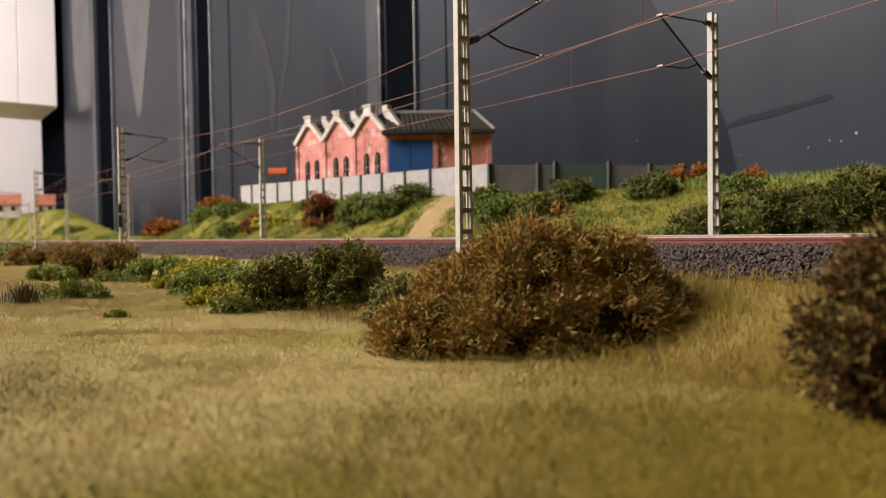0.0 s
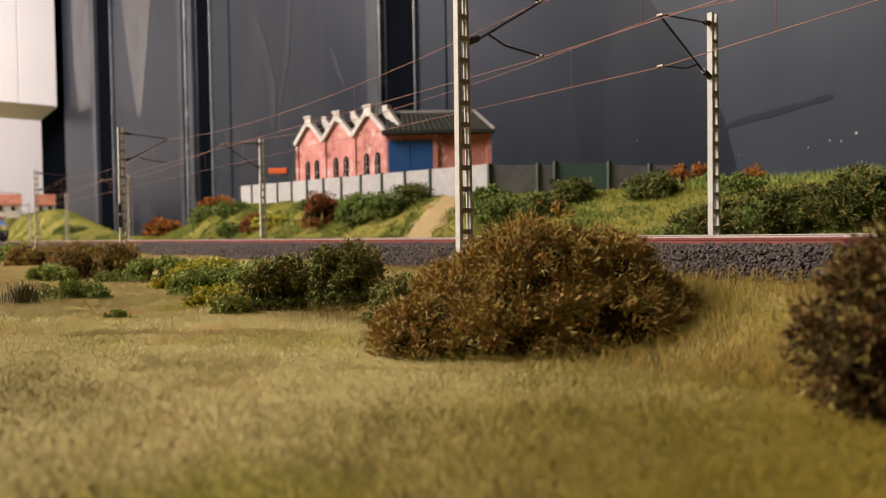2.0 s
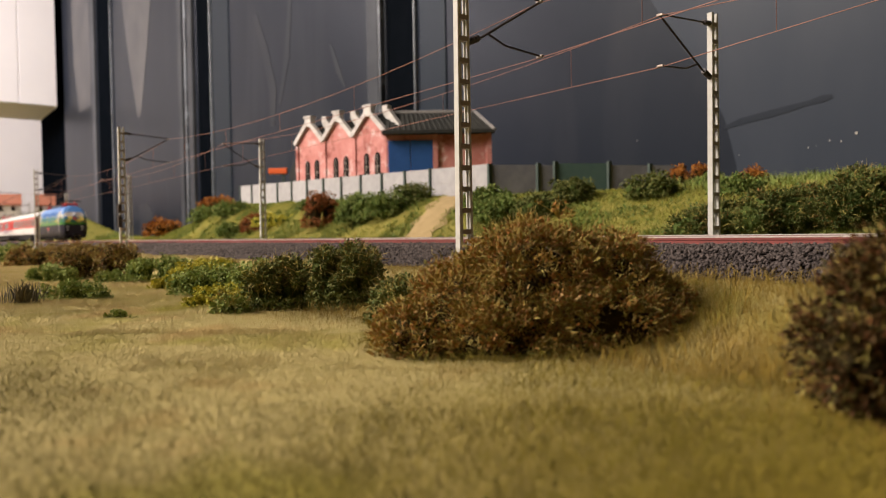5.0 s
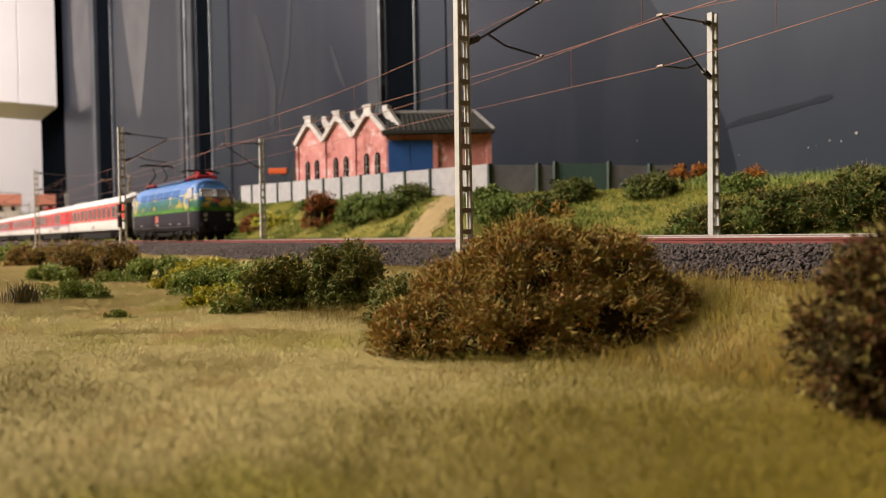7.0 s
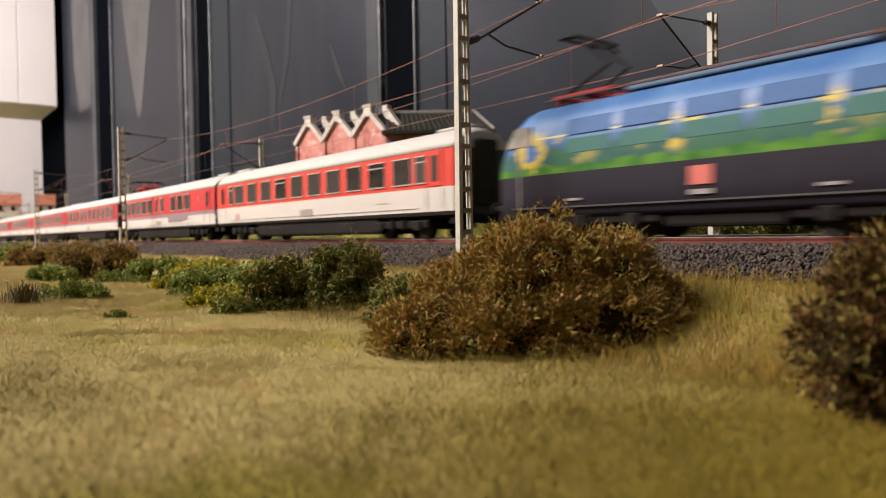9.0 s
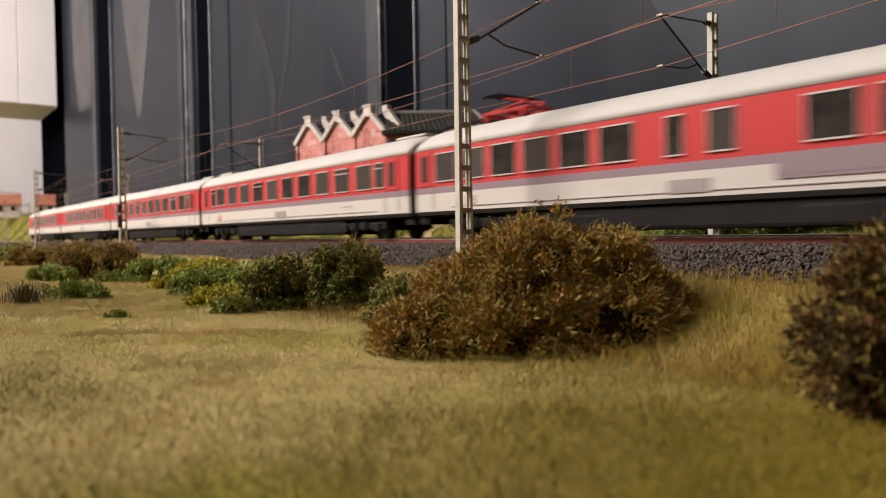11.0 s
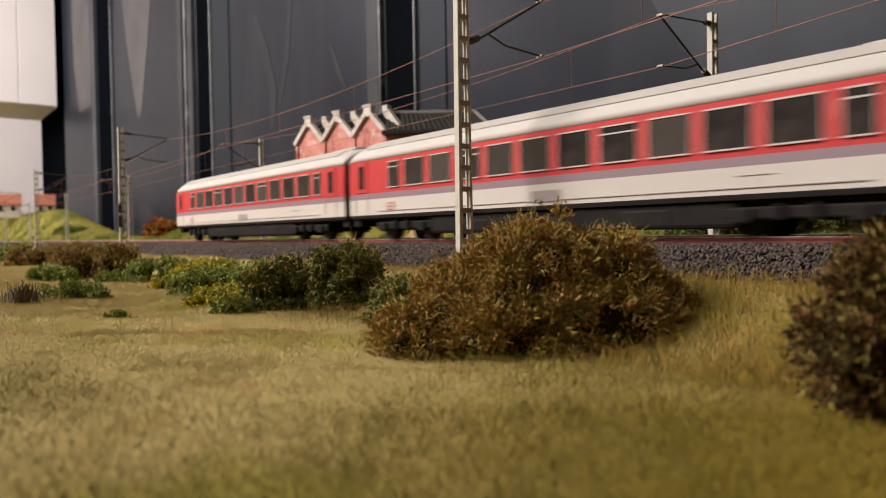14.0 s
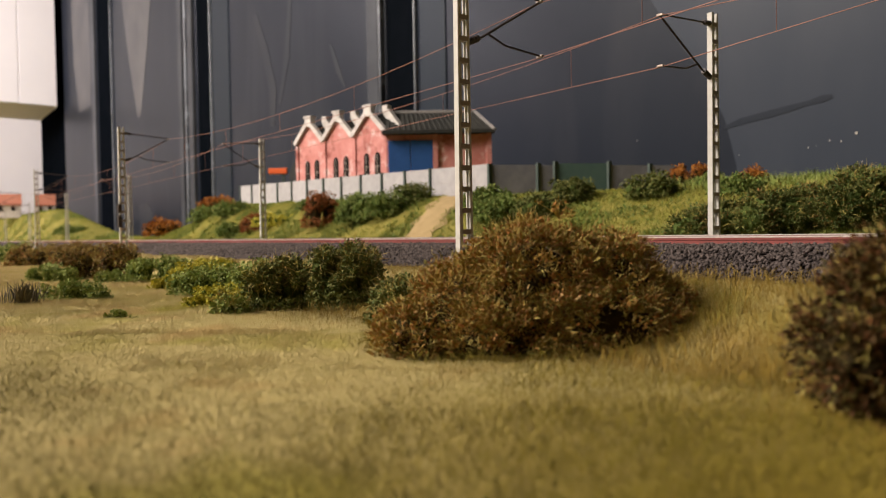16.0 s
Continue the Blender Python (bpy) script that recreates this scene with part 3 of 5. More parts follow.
bush("bush", -0.403, 0.117, 0.0200, 0.010, 0.0140, GREEN, "low green bush on the field edge", 4000, 0.0015, 22)
bush("bush", -0.2615, 0.0985, 0.0125, 0.006, 0.0078, M["leaf_yellow"], "low yellow-green plant clump on the field", 2600, 0.0010, 23, clumps=16)
bush("bush", -0.340, 0.123, 0.0200, 0.008, 0.0100, M["leaf_yellow"], "low yellow-green plant clump on the field", 2600, 0.0013, 24)
bush("bush", -0.252, 0.088, 0.0070, 0.004, 0.0045, M["leaf_yellow"], "low yellow-green plant clump on the field", 1800, 0.0010, 67, clumps=12)
bush("bush", -0.345, 0.104, 0.0120, 0.005, 0.0060, M["leaf_yellow"], "low yellow-green plant clump on the field", 2000, 0.0012, 68, clumps=14)
bush("bush", -0.420, 0.100, 0.0130, 0.006, 0.0075, GREEN, "low green plant clump on the field", 2000, 0.0013, 69, clumps=14)
bush("bush", -0.375, 0.133, 0.0200, 0.008, 0.0080, M["leaf_yellow"], "low yellow-green plant clump by the ballast", 2200, 0.0013, 70)
bush("bush", -0.480, 0.121, 0.0140, 0.008, 0.0100, M["leaf_yellow"], "low yellow-green plant clump on the field", 2200, 0.0015, 25)
bush("bush", -0.472, 0.076, 0.0170, 0.009, 0.0100, GREEN, "low pale green bush on the field", 3000, 0.0015, 26)
bush("bush", -0.322, 0.0585, 0.0160, 0.007, 0.0076, GREEN, "low pale green bush on the field", 3500, 0.0012, 27)
bush("bush", -0.490, 0.093, 0.0125, 0.010, 0.0215, M["leaf_mixed"], "brown bush before the ballast", 3200, 0.0015, 28, 500)
bush("bush", -0.467, 0.111, 0.0150, 0.010, 0.0235, M["leaf_mixed"], "brown bush before the ballast", 3600, 0.0015, 29, 500)
bush("bush", -0.746, 0.106, 0.0300, 0.014, 0.0200, M["leaf_mixed"], "brown bush before the ballast", 3200, 0.0020, 30, 400)
bush("bush", -0.680, 0.128, 0.0260, 0.012, 0.0180, M["leaf_mixed"], "brown bush before the ballast", 2800, 0.0020, 31, 400)
bush("bush", -0.950, 0.118, 0.0400, 0.016, 0.0200, GREEN, "green and brown bush before the ballast", 2800, 0.0026, 32)
bush("bush", -0.2345, 0.056, 0.0050, 0.003, 0.0026, GREEN, "tiny green tuft on the field", 500, 0.0009, 33, clumps=8)
# behind the tracks
REAR = "bushes on the bank"
bush("bush", -0.590, 0.317, 0.0180, 0.014, 0.0340, M["leaf_red"], "red-brown shrub on the bank", 4500, 0.0020, 40, group=REAR)
bush("bush", -0.530, 0.322, 0.0200, 0.014, 0.0230, M["leaf_bank"], "green bush on the bank", 4000, 0.0020, 41, group=REAR)
bush("bush", -0.500, 0.330, 0.0200, 0.014, 0.0200, M["leaf_bank"], "green bush on the bank", 4000, 0.0020, 42, group=REAR)
bush("bush", -0.492, 0.352, 0.0200, 0.012, 0.0160, DARK, "dark green bush before the concrete wall", 3500, 0.0020, 43, group=REAR)
bush("bush", -0.365, 0.330, 0.0190, 0.014, 0.0200, M["leaf_bank"], "green bush on the bank", 4200, 0.0018, 44, group=REAR)
bush("bush", -0.335, 0.345, 0.0170, 0.012, 0.0160, DARK, "green bush on the bank", 3600, 0.0018, 45, group=REAR)
bush("bush", -0.331, 0.372, 0.0180, 0.012, 0.0150, DARK, "dark green bush before the gate", 3800, 0.0018, 46, group=REAR)
bush("bush", -0.279, 0.392, 0.0180, 0.012, 0.0170, DARK, "dark green bush on the bank", 3800, 0.0018, 47, group=REAR)
HEDGE = "dark green hedge bush behind the far track"
HEDGE_MIX = ((0.6, "leaf_dark", 0), (0.35, "leaf_hedge", 0.2), (0.22, "leaf_mixed", -0.5))
for hx, hy, lumps, seed in ((-0.192, 0.322, ((0, 0, 0.008, 0.017, 0.012, 0.010), (-0.014, 0, 0.005, 0.010, 0.010, 0.008), (0.012, 0, 0.009, 0.010, 0.010, 0.0095)), 48),
                            (-0.160, 0.329, ((0, 0, 0.008, 0.019, 0.013, 0.0125), (0.012, 0.004, 0.012, 0.011, 0.010, 0.011), (-0.014, 0, 0.009, 0.010, 0.010, 0.0105)), 49),
                            (-0.132, 0.336, ((0, 0, 0.009, 0.020, 0.013, 0.0135), (0.002, 0.004, 0.015, 0.012, 0.010, 0.0115), (0.015, 0, 0.010, 0.010, 0.010, 0.012)), 50),
                            (-0.098, 0.342, ((0, 0, 0.009, 0.021, 0.013, 0.0140), (-0.006, 0.002, 0.013, 0.011, 0.010, 0.0115)), 51)):
    tangle("bush", hx, hy, lumps, HEDGE, HEDGE_MIX, 330, 13000, 0.00155, 900, seed, REAR, (0.0013, 0.0034), "core_green")
bush("bush", -0.555, 0.340, 0.0220, 0.012, 0.0150, M["leaf_bank"], "fresh green bush on the bank", 3000, 0.0020, 61, group=REAR)
bush("bush", -0.640, 0.345, 0.0260, 0.012, 0.0120, M["leaf_bank"], "fresh green bush on the bank", 3000, 0.0022, 62, group=REAR)
bush("bush", -0.690, 0.318, 0.0240, 0.012, 0.0120, M["leaf_yellow"], "yellow-green plants on the bank", 2600, 0.0022, 63, group=REAR)
bush("bush", -0.860, 0.335, 0.0300, 0.012, 0.0180, M["leaf_bank"], "fresh green bush on the bank", 2600, 0.0026, 64, group=REAR)
bush("bush", -0.395, 0.352, 0.0200, 0.012, 0.0130, M["leaf_bank"], "fresh green bush on the bank", 3200, 0.0018, 65, group=REAR)
bush("bush", -0.225, 0.400, 0.0180, 0.012, 0.0110, M["leaf_bank"], "fresh green bush on the bank", 3000, 0.0018, 66, group=REAR)
bush("bush", -0.282, 0.440, 0.0165, 0.010, 0.0180, M["leaf_orange"], "orange autumn shrub on the bank", 2600, 0.0018, 52, group=REAR)
bush("bush", -0.240, 0.442, 0.0110, 0.009, 0.0110, M["leaf_orange"], "orange autumn shrub on the bank", 1800, 0.0018, 53, group=REAR)
bush("bush", -0.262, 0.432, 0.0120, 0.009, 0.0100, M["leaf_bank"], "green bush on the bank", 2000, 0.0018, 54, group=REAR)
bush("bush", -0.968, 0.362, 0.0270, 0.014, 0.0240, M["leaf_orange"], "orange autumn shrub at the wall's end", 2600, 0.0030, 55, group=REAR)
bush("bush", -1.089, 0.322, 0.0280, 0.014, 0.0250, M["leaf_orange"], "orange and red autumn shrub by the track", 2600, 0.0030, 56, group=REAR)
bush("bush", -0.772, 0.303, 0.0160, 0.010, 0.0150, M["leaf_bank"], "low green bush by the track", 2200, 0.0024, 57, group=REAR)
bush("bush", -0.729, 0.312, 0.0150, 0.010, 0.0190, M["leaf_red"], "reddish shrub on the bank", 2200, 0.0024, 58, group=REAR)
bush("bush", -0.944, 0.332, 0.0220, 0.012, 0.0200, M["leaf_bank"], "low green bush on the bank", 2400, 0.0026, 59, group=REAR)
bush("bush", -1.80, 0.330, 0.0400, 0.020, 0.0200, M["leaf_bank"], "dark green bush at the foot of the mound", 2000, 0.0040, 60, group=REAR)

r2 = np.random.default_rng(77)
reeds = thing("reed_clump", pose(-0.309, 0.040, float(ground_height(-0.309, 0.040)) - 0.0003), "grey-brown reed clump on the field", "reeds")
root = np.stack([r2.normal(0, 0.003, 160), r2.normal(0, 0.003, 160), np.zeros(160)], axis=1)
blades("stem_tuft", root, np.stack([r2.normal(0, 0.25, 160), r2.normal(0, 0.25, 160), np.ones(160)], axis=1), r2.uniform(0.005, 0.0105, 160), np.full(160, 0.0005), M["reed"], reeds, 0.3, r2)

sprig = thing("dry_sprig", pose(-0.1065, 0.1150, 0.0046), "dry brown sprig on top of a large bush", "twig")
tips = [Vector((r2.normal(0, 0.0019), r2.normal(0, 0.0019), r2.uniform(0.0012, 0.0044))) for _ in range(14)]
bm = bmesh.new()
rod(bm, (0, 0, -0.006), (0.0004, 0.0002, 0.0012), 0.00022, 6)
for tip in tips:
    rod(bm, (0.0002, 0.0001, tip.z * 0.3), tip, 0.00012, 5)
part("stem", bm, M["stalk_olive"], sprig)
ends = np.repeat(np.array([list(v) for v in tips]), 9, axis=0) + r2.normal(0, 0.0004, (126, 3))
blades("foliage", ends, r2.normal(size=(126, 3)), np.full(126, 0.0009), np.full(126, 0.0004), M["leaf_brown"], sprig, 0.5, r2)


# ---- room and backdrop ----
def slab(name, c, size, material, label, category, kind="structure"):
    bm = bmesh.new()
    box(bm, c, size)
    return tagged(part(name, bm, material), label, category, kind=kind)


slab("floor", (-0.9, 0.37, -0.97), (7.4, 3.1, 0.04), M["room_floor"], "brown floor of the room", "floor")
slab("ceiling", (-0.9, 0.37, 2.02), (7.4, 3.1, 0.04), M["room_wall"], "dim beige ceiling", "ceiling")
slab("wall_west", (-4.43, 0.40, 0.53), (0.06, 2.82, 2.94), M["white_wall"], "white painted end wall of the room", "wall")
slab("wall_east", (2.68, 0.40, 0.53), (0.06, 2.82, 2.94), M["room_wall"], "dim beige wall of the room", "wall")
slab("wall_north", (-0.9, 1.83, 0.53), (7.0, 0.06, 2.94), M["room_wall"], "dim beige wall behind the backdrop", "wall")
bm = bmesh.new()
WX0, WX1, WZ0, WZ1 = WINDOW_X - 0.47, WINDOW_X + 0.47, WINDOW_Z - 0.47, WINDOW_Z + 0.47
edges = [-4.4, FILL_X - 0.47, FILL_X + 0.47, WX0, WX1, 2.65]
for x0, x1 in zip(edges[::2], edges[1::2]):
    box(bm, ((x0 + x1) / 2, -1.07, 0.53), (x1 - x0, 0.1, 2.94))
for x in (WINDOW_X, FILL_X):
    box(bm, (x, -1.07, (WZ1 + 2.0) / 2), (0.94, 0.1, 2.0 - WZ1))
    box(bm, (x, -1.07, (WZ0 - 0.94) / 2), (0.94, 0.1, WZ0 + 0.94))
tagged(part("wall_south", bm, M["room_wall"]), "dim beige wall with a window and an added lamp opening", "wall", kind="structure")
base = thing("layout_table", pose(-1.0, 0.0, -0.95), "plywood table that carries the model railway", "table")
bm = bmesh.new()
box(bm, (0, 0.02, 0.885), (7.1, 1.20, 0.03))
part("table_top", bm, M["wood"], base)
bm = bmesh.new()
box(bm, (0, 0, 0.435), (0.07, 0.07, 0.87))
leg = part("leg", bm, M["wood"], base)
leg.location = (-3.3, -0.5, 0)
for lx, ly in ((-3.3, 0.5), (0, -0.5), (0, 0.5), (3.3, -0.5), (3.3, 0.5)):
    repeat("leg", leg, base, pose(lx, ly, 0))

drop = thing("backdrop", pose(0, BACKDROP_Y, -0.05), "dark grey glossy panels with black gaps behind the layout", "backdrop")
drop["kind"] = "structure"
TOP = 1.25


def panel(x0, x1, y=0.0):
    bm = bmesh.new()
    soft_box(bm, ((x0 + x1) / 2, y + 0.011, TOP / 2), (x1 - x0, 0.022, TOP), 0.003)
    return part("panel", bm, M["panel"], drop)


def upright(x0, x1, y, material, name, label=""):
    bm = bmesh.new()
    soft_box(bm, ((x0 + x1) / 2, y, TOP / 2), (x1 - x0, 0.012, TOP), 0.002)
    return part(name, bm, material, drop, label)


panel(-0.838, 2.5)
panel(-1.652, -0.915)
panel(-2.575, -1.752)
panel(-3.40, -2.785)
for x0, x1 in ((-0.915, -0.838), (-1.766, -1.652), (-2.785, -2.575), (-4.0, -3.40)):
    upright(x0, x1, 0.009, M["black"], "gap_filler", "black recess between two panels")
for x0, w, y in ((-0.834, 0.004, 0.0), (-1.649, 0.006, 0.0), (-2.568, 0.013, 0.0), (-0.921, 0.006, -0.003), (-1.816, 0.012, -0.003)):
    upright(x0 - w / 2, x0 + w / 2, y, M["edge"], "edge_strip", "worn bright edge strip")
for x0, w in ((-0.942, 0.032), (-1.782, 0.034), (-1.857, 0.030), (-2.815, 0.050)):
    upright(x0 - w / 2, x0 + w / 2, -0.002, M["column"], "edge_column", "grey rounded panel edge")
for x0, w in ((-1.590, 0.10), (-0.795, 0.06)):
    upright(x0 - w / 2, x0 + w / 2, 0.0035, M["blue_strip"], "panel_border", "blue-grey border of a panel")


def ribbon(name, rows, material, label, out=0.0006):
    """Thin film on a panel along rows of (x, z, width), level across."""
    bm = bmesh.new()
    front = [[bm.verts.new((x + sx * w / 2, -out, z + 0.05)) for sx in (-1, 1)] for x, z, w in rows]
    back = [[bm.verts.new((x + sx * w / 2, 0.001, z + 0.05)) for sx in (-1, 1)] for x, z, w in rows]
    for p, q, pb, qb in zip(front[:-1], front[1:], back[:-1], back[1:]):
        bm.faces.new((p[0], p[1], q[1], q[0]))
        bm.faces.new((p[0], q[0], qb[0], pb[0]))
        bm.faces.new((p[1], pb[1], qb[1], q[1]))
    bmesh.ops.recalc_face_normals(bm, faces=bm.faces)
    return part(name, bm, material, drop, label)


PALE_PATCH = "pale patch painted on the panel"
# The first two patches are reflections in the gloss, painted as pale film.
ribbon("wipe_mark", ((-2.27, 0.80, 0.34), (-2.262, 0.72, 0.31), (-2.262, 0.55, 0.19), (-2.264, 0.40, 0.06), (-2.264, 0.37, 0.03)), M["pale_tint"], PALE_PATCH)
ribbon("wipe_mark", ((-3.06, 1.10, 0.30), (-3.03, 0.70, 0.30), (-2.99, 0.50, 0.20)), M["pale_tint"], PALE_PATCH)
ribbon("wipe_mark", ((-2.24, 0.105, 0.10), (-2.22, 0.07, 0.15), (-2.20, 0.00, 0.17)), M["faint"], PALE_PATCH)
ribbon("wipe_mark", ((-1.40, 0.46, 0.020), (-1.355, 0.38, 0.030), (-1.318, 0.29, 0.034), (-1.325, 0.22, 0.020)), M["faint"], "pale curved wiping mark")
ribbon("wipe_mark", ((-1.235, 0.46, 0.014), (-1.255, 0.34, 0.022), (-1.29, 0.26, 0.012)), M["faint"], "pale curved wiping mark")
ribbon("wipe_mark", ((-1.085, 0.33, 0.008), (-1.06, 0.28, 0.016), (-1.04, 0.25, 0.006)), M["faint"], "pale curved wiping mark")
# window reflection painted as a paler film with a curved edge, and a painted bracket shadow across it
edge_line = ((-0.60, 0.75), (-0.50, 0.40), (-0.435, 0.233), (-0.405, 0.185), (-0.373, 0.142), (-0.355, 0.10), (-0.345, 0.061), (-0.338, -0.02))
ribbon("later_coat", [((x + 2.3) / 2, z, 2.3 - x) for x, z in edge_line], M["reflection_grey"], "slightly paler area with a curved edge, painted as window reflection", 0.0003)
# Bracket shadow drawn as a thin dark strip.
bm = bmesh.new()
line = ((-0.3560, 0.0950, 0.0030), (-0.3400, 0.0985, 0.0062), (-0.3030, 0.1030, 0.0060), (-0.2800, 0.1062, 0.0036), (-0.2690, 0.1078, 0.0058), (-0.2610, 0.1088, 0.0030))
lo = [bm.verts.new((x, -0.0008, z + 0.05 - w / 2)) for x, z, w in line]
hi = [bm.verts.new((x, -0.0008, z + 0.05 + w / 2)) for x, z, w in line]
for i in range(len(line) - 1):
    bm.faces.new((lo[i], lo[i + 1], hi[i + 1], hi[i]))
part("scuff_mark", bm, M["arm_shadow"], drop, "dark curved bracket shadow painted on the panel")

dot = None
for k, (x, z) in enumerate(((-0.2430, 0.0765), (-0.2545, 0.0715), (-0.2635, 0.0730), (-0.2810, 0.0690), (-0.2390, 0.0540), (-0.4530, 0.0940), (-0.3430, 0.0690), (-0.2740, 0.0700))):
    if dot is None:
        bm = bmesh.new()
        soft_box(bm, (0, -0.0007, 0), (0.0018, 0.0009, 0.0021), 0.0003)
        dot = part("paint_speck", bm, M["coping"], drop, "small pale paint speck")
        dot.matrix_basis = pose(x, 0, z + 0.05)
    else:
        o = repeat("paint_speck", dot, drop, pose(x, 0, z + 0.05, 0, 30 * k, 0))
        o.scale = (0.62 - 0.05 * k,) * 3
cab = thing("wall_cabinet", pose(-3.75, 0.44, 0.56), "white cabinet hanging on the end wall", "cabinet")
bm = bmesh.new()
soft_box(bm, (0.16, 0, 0.5), (0.40, 0.28, 1.0), 0.004)
part("body", bm, M["white_wall"], cab)
for dy in (-0.07, 0.07):
    bm = bmesh.new()
    soft_box(bm, (0.368, dy, 0.5), (0.014, 0.1385, 0.99), 0.002)
    part("door", bm, M["white_wall"], cab)

# ---- concrete wall, gate, works building ----
fence = thing("concrete_wall", pose(0, 0, 0), "grey concrete panel wall with dark posts on the bank", "wall")


def wall_panel(a, b, za, zb, high, material=None, name="panel"):
    a, b = Vector((*a, za)), Vector((*b, zb))
    d = (b - a).normalized()
    n = Vector((d.y, -d.x, 0)).normalized() * 0.0012
    bm = bmesh.new()
    for lo, hi, k in ((-0.006, 0.48 * high, 1.0), (0.485 * high, high, 1.0), (0.46 * high, 0.50 * high, 0.6)):
        v = [bm.verts.new(p + n * s * k + Vector((0, 0, h))) for s in (1, -1) for p, h in ((a, lo), (b, lo), (b, hi), (a, hi))]
        for q in ((0, 1, 2, 3), (7, 6, 5, 4), (0, 4, 5, 1), (1, 5, 6, 2), (2, 6, 7, 3), (3, 7, 4, 0)):
            bm.faces.new([v[i] for i in q])
    bmesh.ops.recalc_face_normals(bm, faces=bm.faces)
    return part(name, bm, material or M["concrete"], fence)


def wall_post(x, y, z, high):
    bm = bmesh.new()
    box(bm, (x, y, z + high / 2 - 0.003), (0.0022, 0.0040, high + 0.006))
    return part("post", bm, M["post"], fence)


HIGH = 0.0255
xs = np.linspace(-0.919, -0.4185, 14)
zs = np.interp(xs, [-0.92, -0.42], [0.0445, 0.0308])
for i in range(13):
    wall_panel((xs[i] + 0.0008, 0.376), (xs[i + 1] - 0.0008, 0.376), zs[i], zs[i + 1], HIGH)
    wall_post(xs[i], 0.3752, zs[i], HIGH + 0.0005)
wall_post(-0.4185, 0.3752, 0.0308, HIGH)
# return wall with the gate, square to the works building's yard
turn_line = [(-0.4190, 0.3764), (-0.3956, 0.4063), (-0.3874, 0.4169), (-0.3612, 0.4502), (-0.3414, 0.4755), (-0.3260, 0.4950)]
for i, ((xa, ya), (xb, yb)) in enumerate(zip(turn_line[:-1], turn_line[1:])):
    da = Vector((xb - xa, yb - ya)).normalized() * 0.0012
    gate = i == 2
    wall_panel((xa + da.x, ya + da.y), (xb - da.x, yb - da.y), 0.0305 - 0.0006 * i, 0.0299 - 0.0006 * i, HIGH + (0.001 if gate else -0.0005), M["gate"] if gate else M["concrete_shaded"], "gate" if gate else "panel")
    wall_post(xb + 0.0006, yb - 0.0006, 0.0303 - 0.0006 * i, HIGH + (0.0022 if i in (1, 2) else 0.0004))

works = thing("works_building", pose(-0.637, 0.423, 0.030), "red brick works building with three white-coped gables", "building")
FA, FB = Vector((-0.152, -0.029, 0)), Vector((0, 0, 0))
FC, FD = Vector((0.069, 0.088, 0)), Vector((-0.135, 0.10, 0))
EAVE, PEAK = 0.0835, 0.1065
along = (FB - FA) / 3
width = (FB - FA).length
fd = (FB - FA).normalized()
fn = Vector((fd.y, -fd.x, 0))
# front wall with gables and arched openings cut as recesses
gable = []
for i in range(3):
    gable += [(i / 3 * width + 0.0, EAVE - 0.001), ((i + 0.42) / 3 * width, PEAK - 0.003), ((i + 0.58) / 3 * width, PEAK - 0.003)]
gable += [(width, EAVE - 0.001)]
bm = bmesh.new()
outline = [(0, 0)] + gable + [(width, 0)]
f0 = [bm.verts.new(FA + fd * u + Vector((0, 0, v))) for u, v in outline]
f1 = [bm.verts.new(FA + fd * u + Vector((0, 0, v)) - fn * 0.004) for u, v in outline]
bm.faces.new(f0)
bm.faces.new(f1[::-1])
for i in range(len(outline)):
    j = (i + 1) % len(outline)
    bm.faces.new((f0[j], f0[i], f1[i], f1[j]))
bmesh.ops.recalc_face_normals(bm, faces=bm.faces)
front = part("front_wall", bm, M["brick"], works)


def on_front(u, v, out):
    return FA + fd * u + Vector((0, 0, v)) + fn * out


rot_front = Matrix(((fd.x, fn.x, 0), (fd.y, fn.y, 0), (0, 0, 1)))
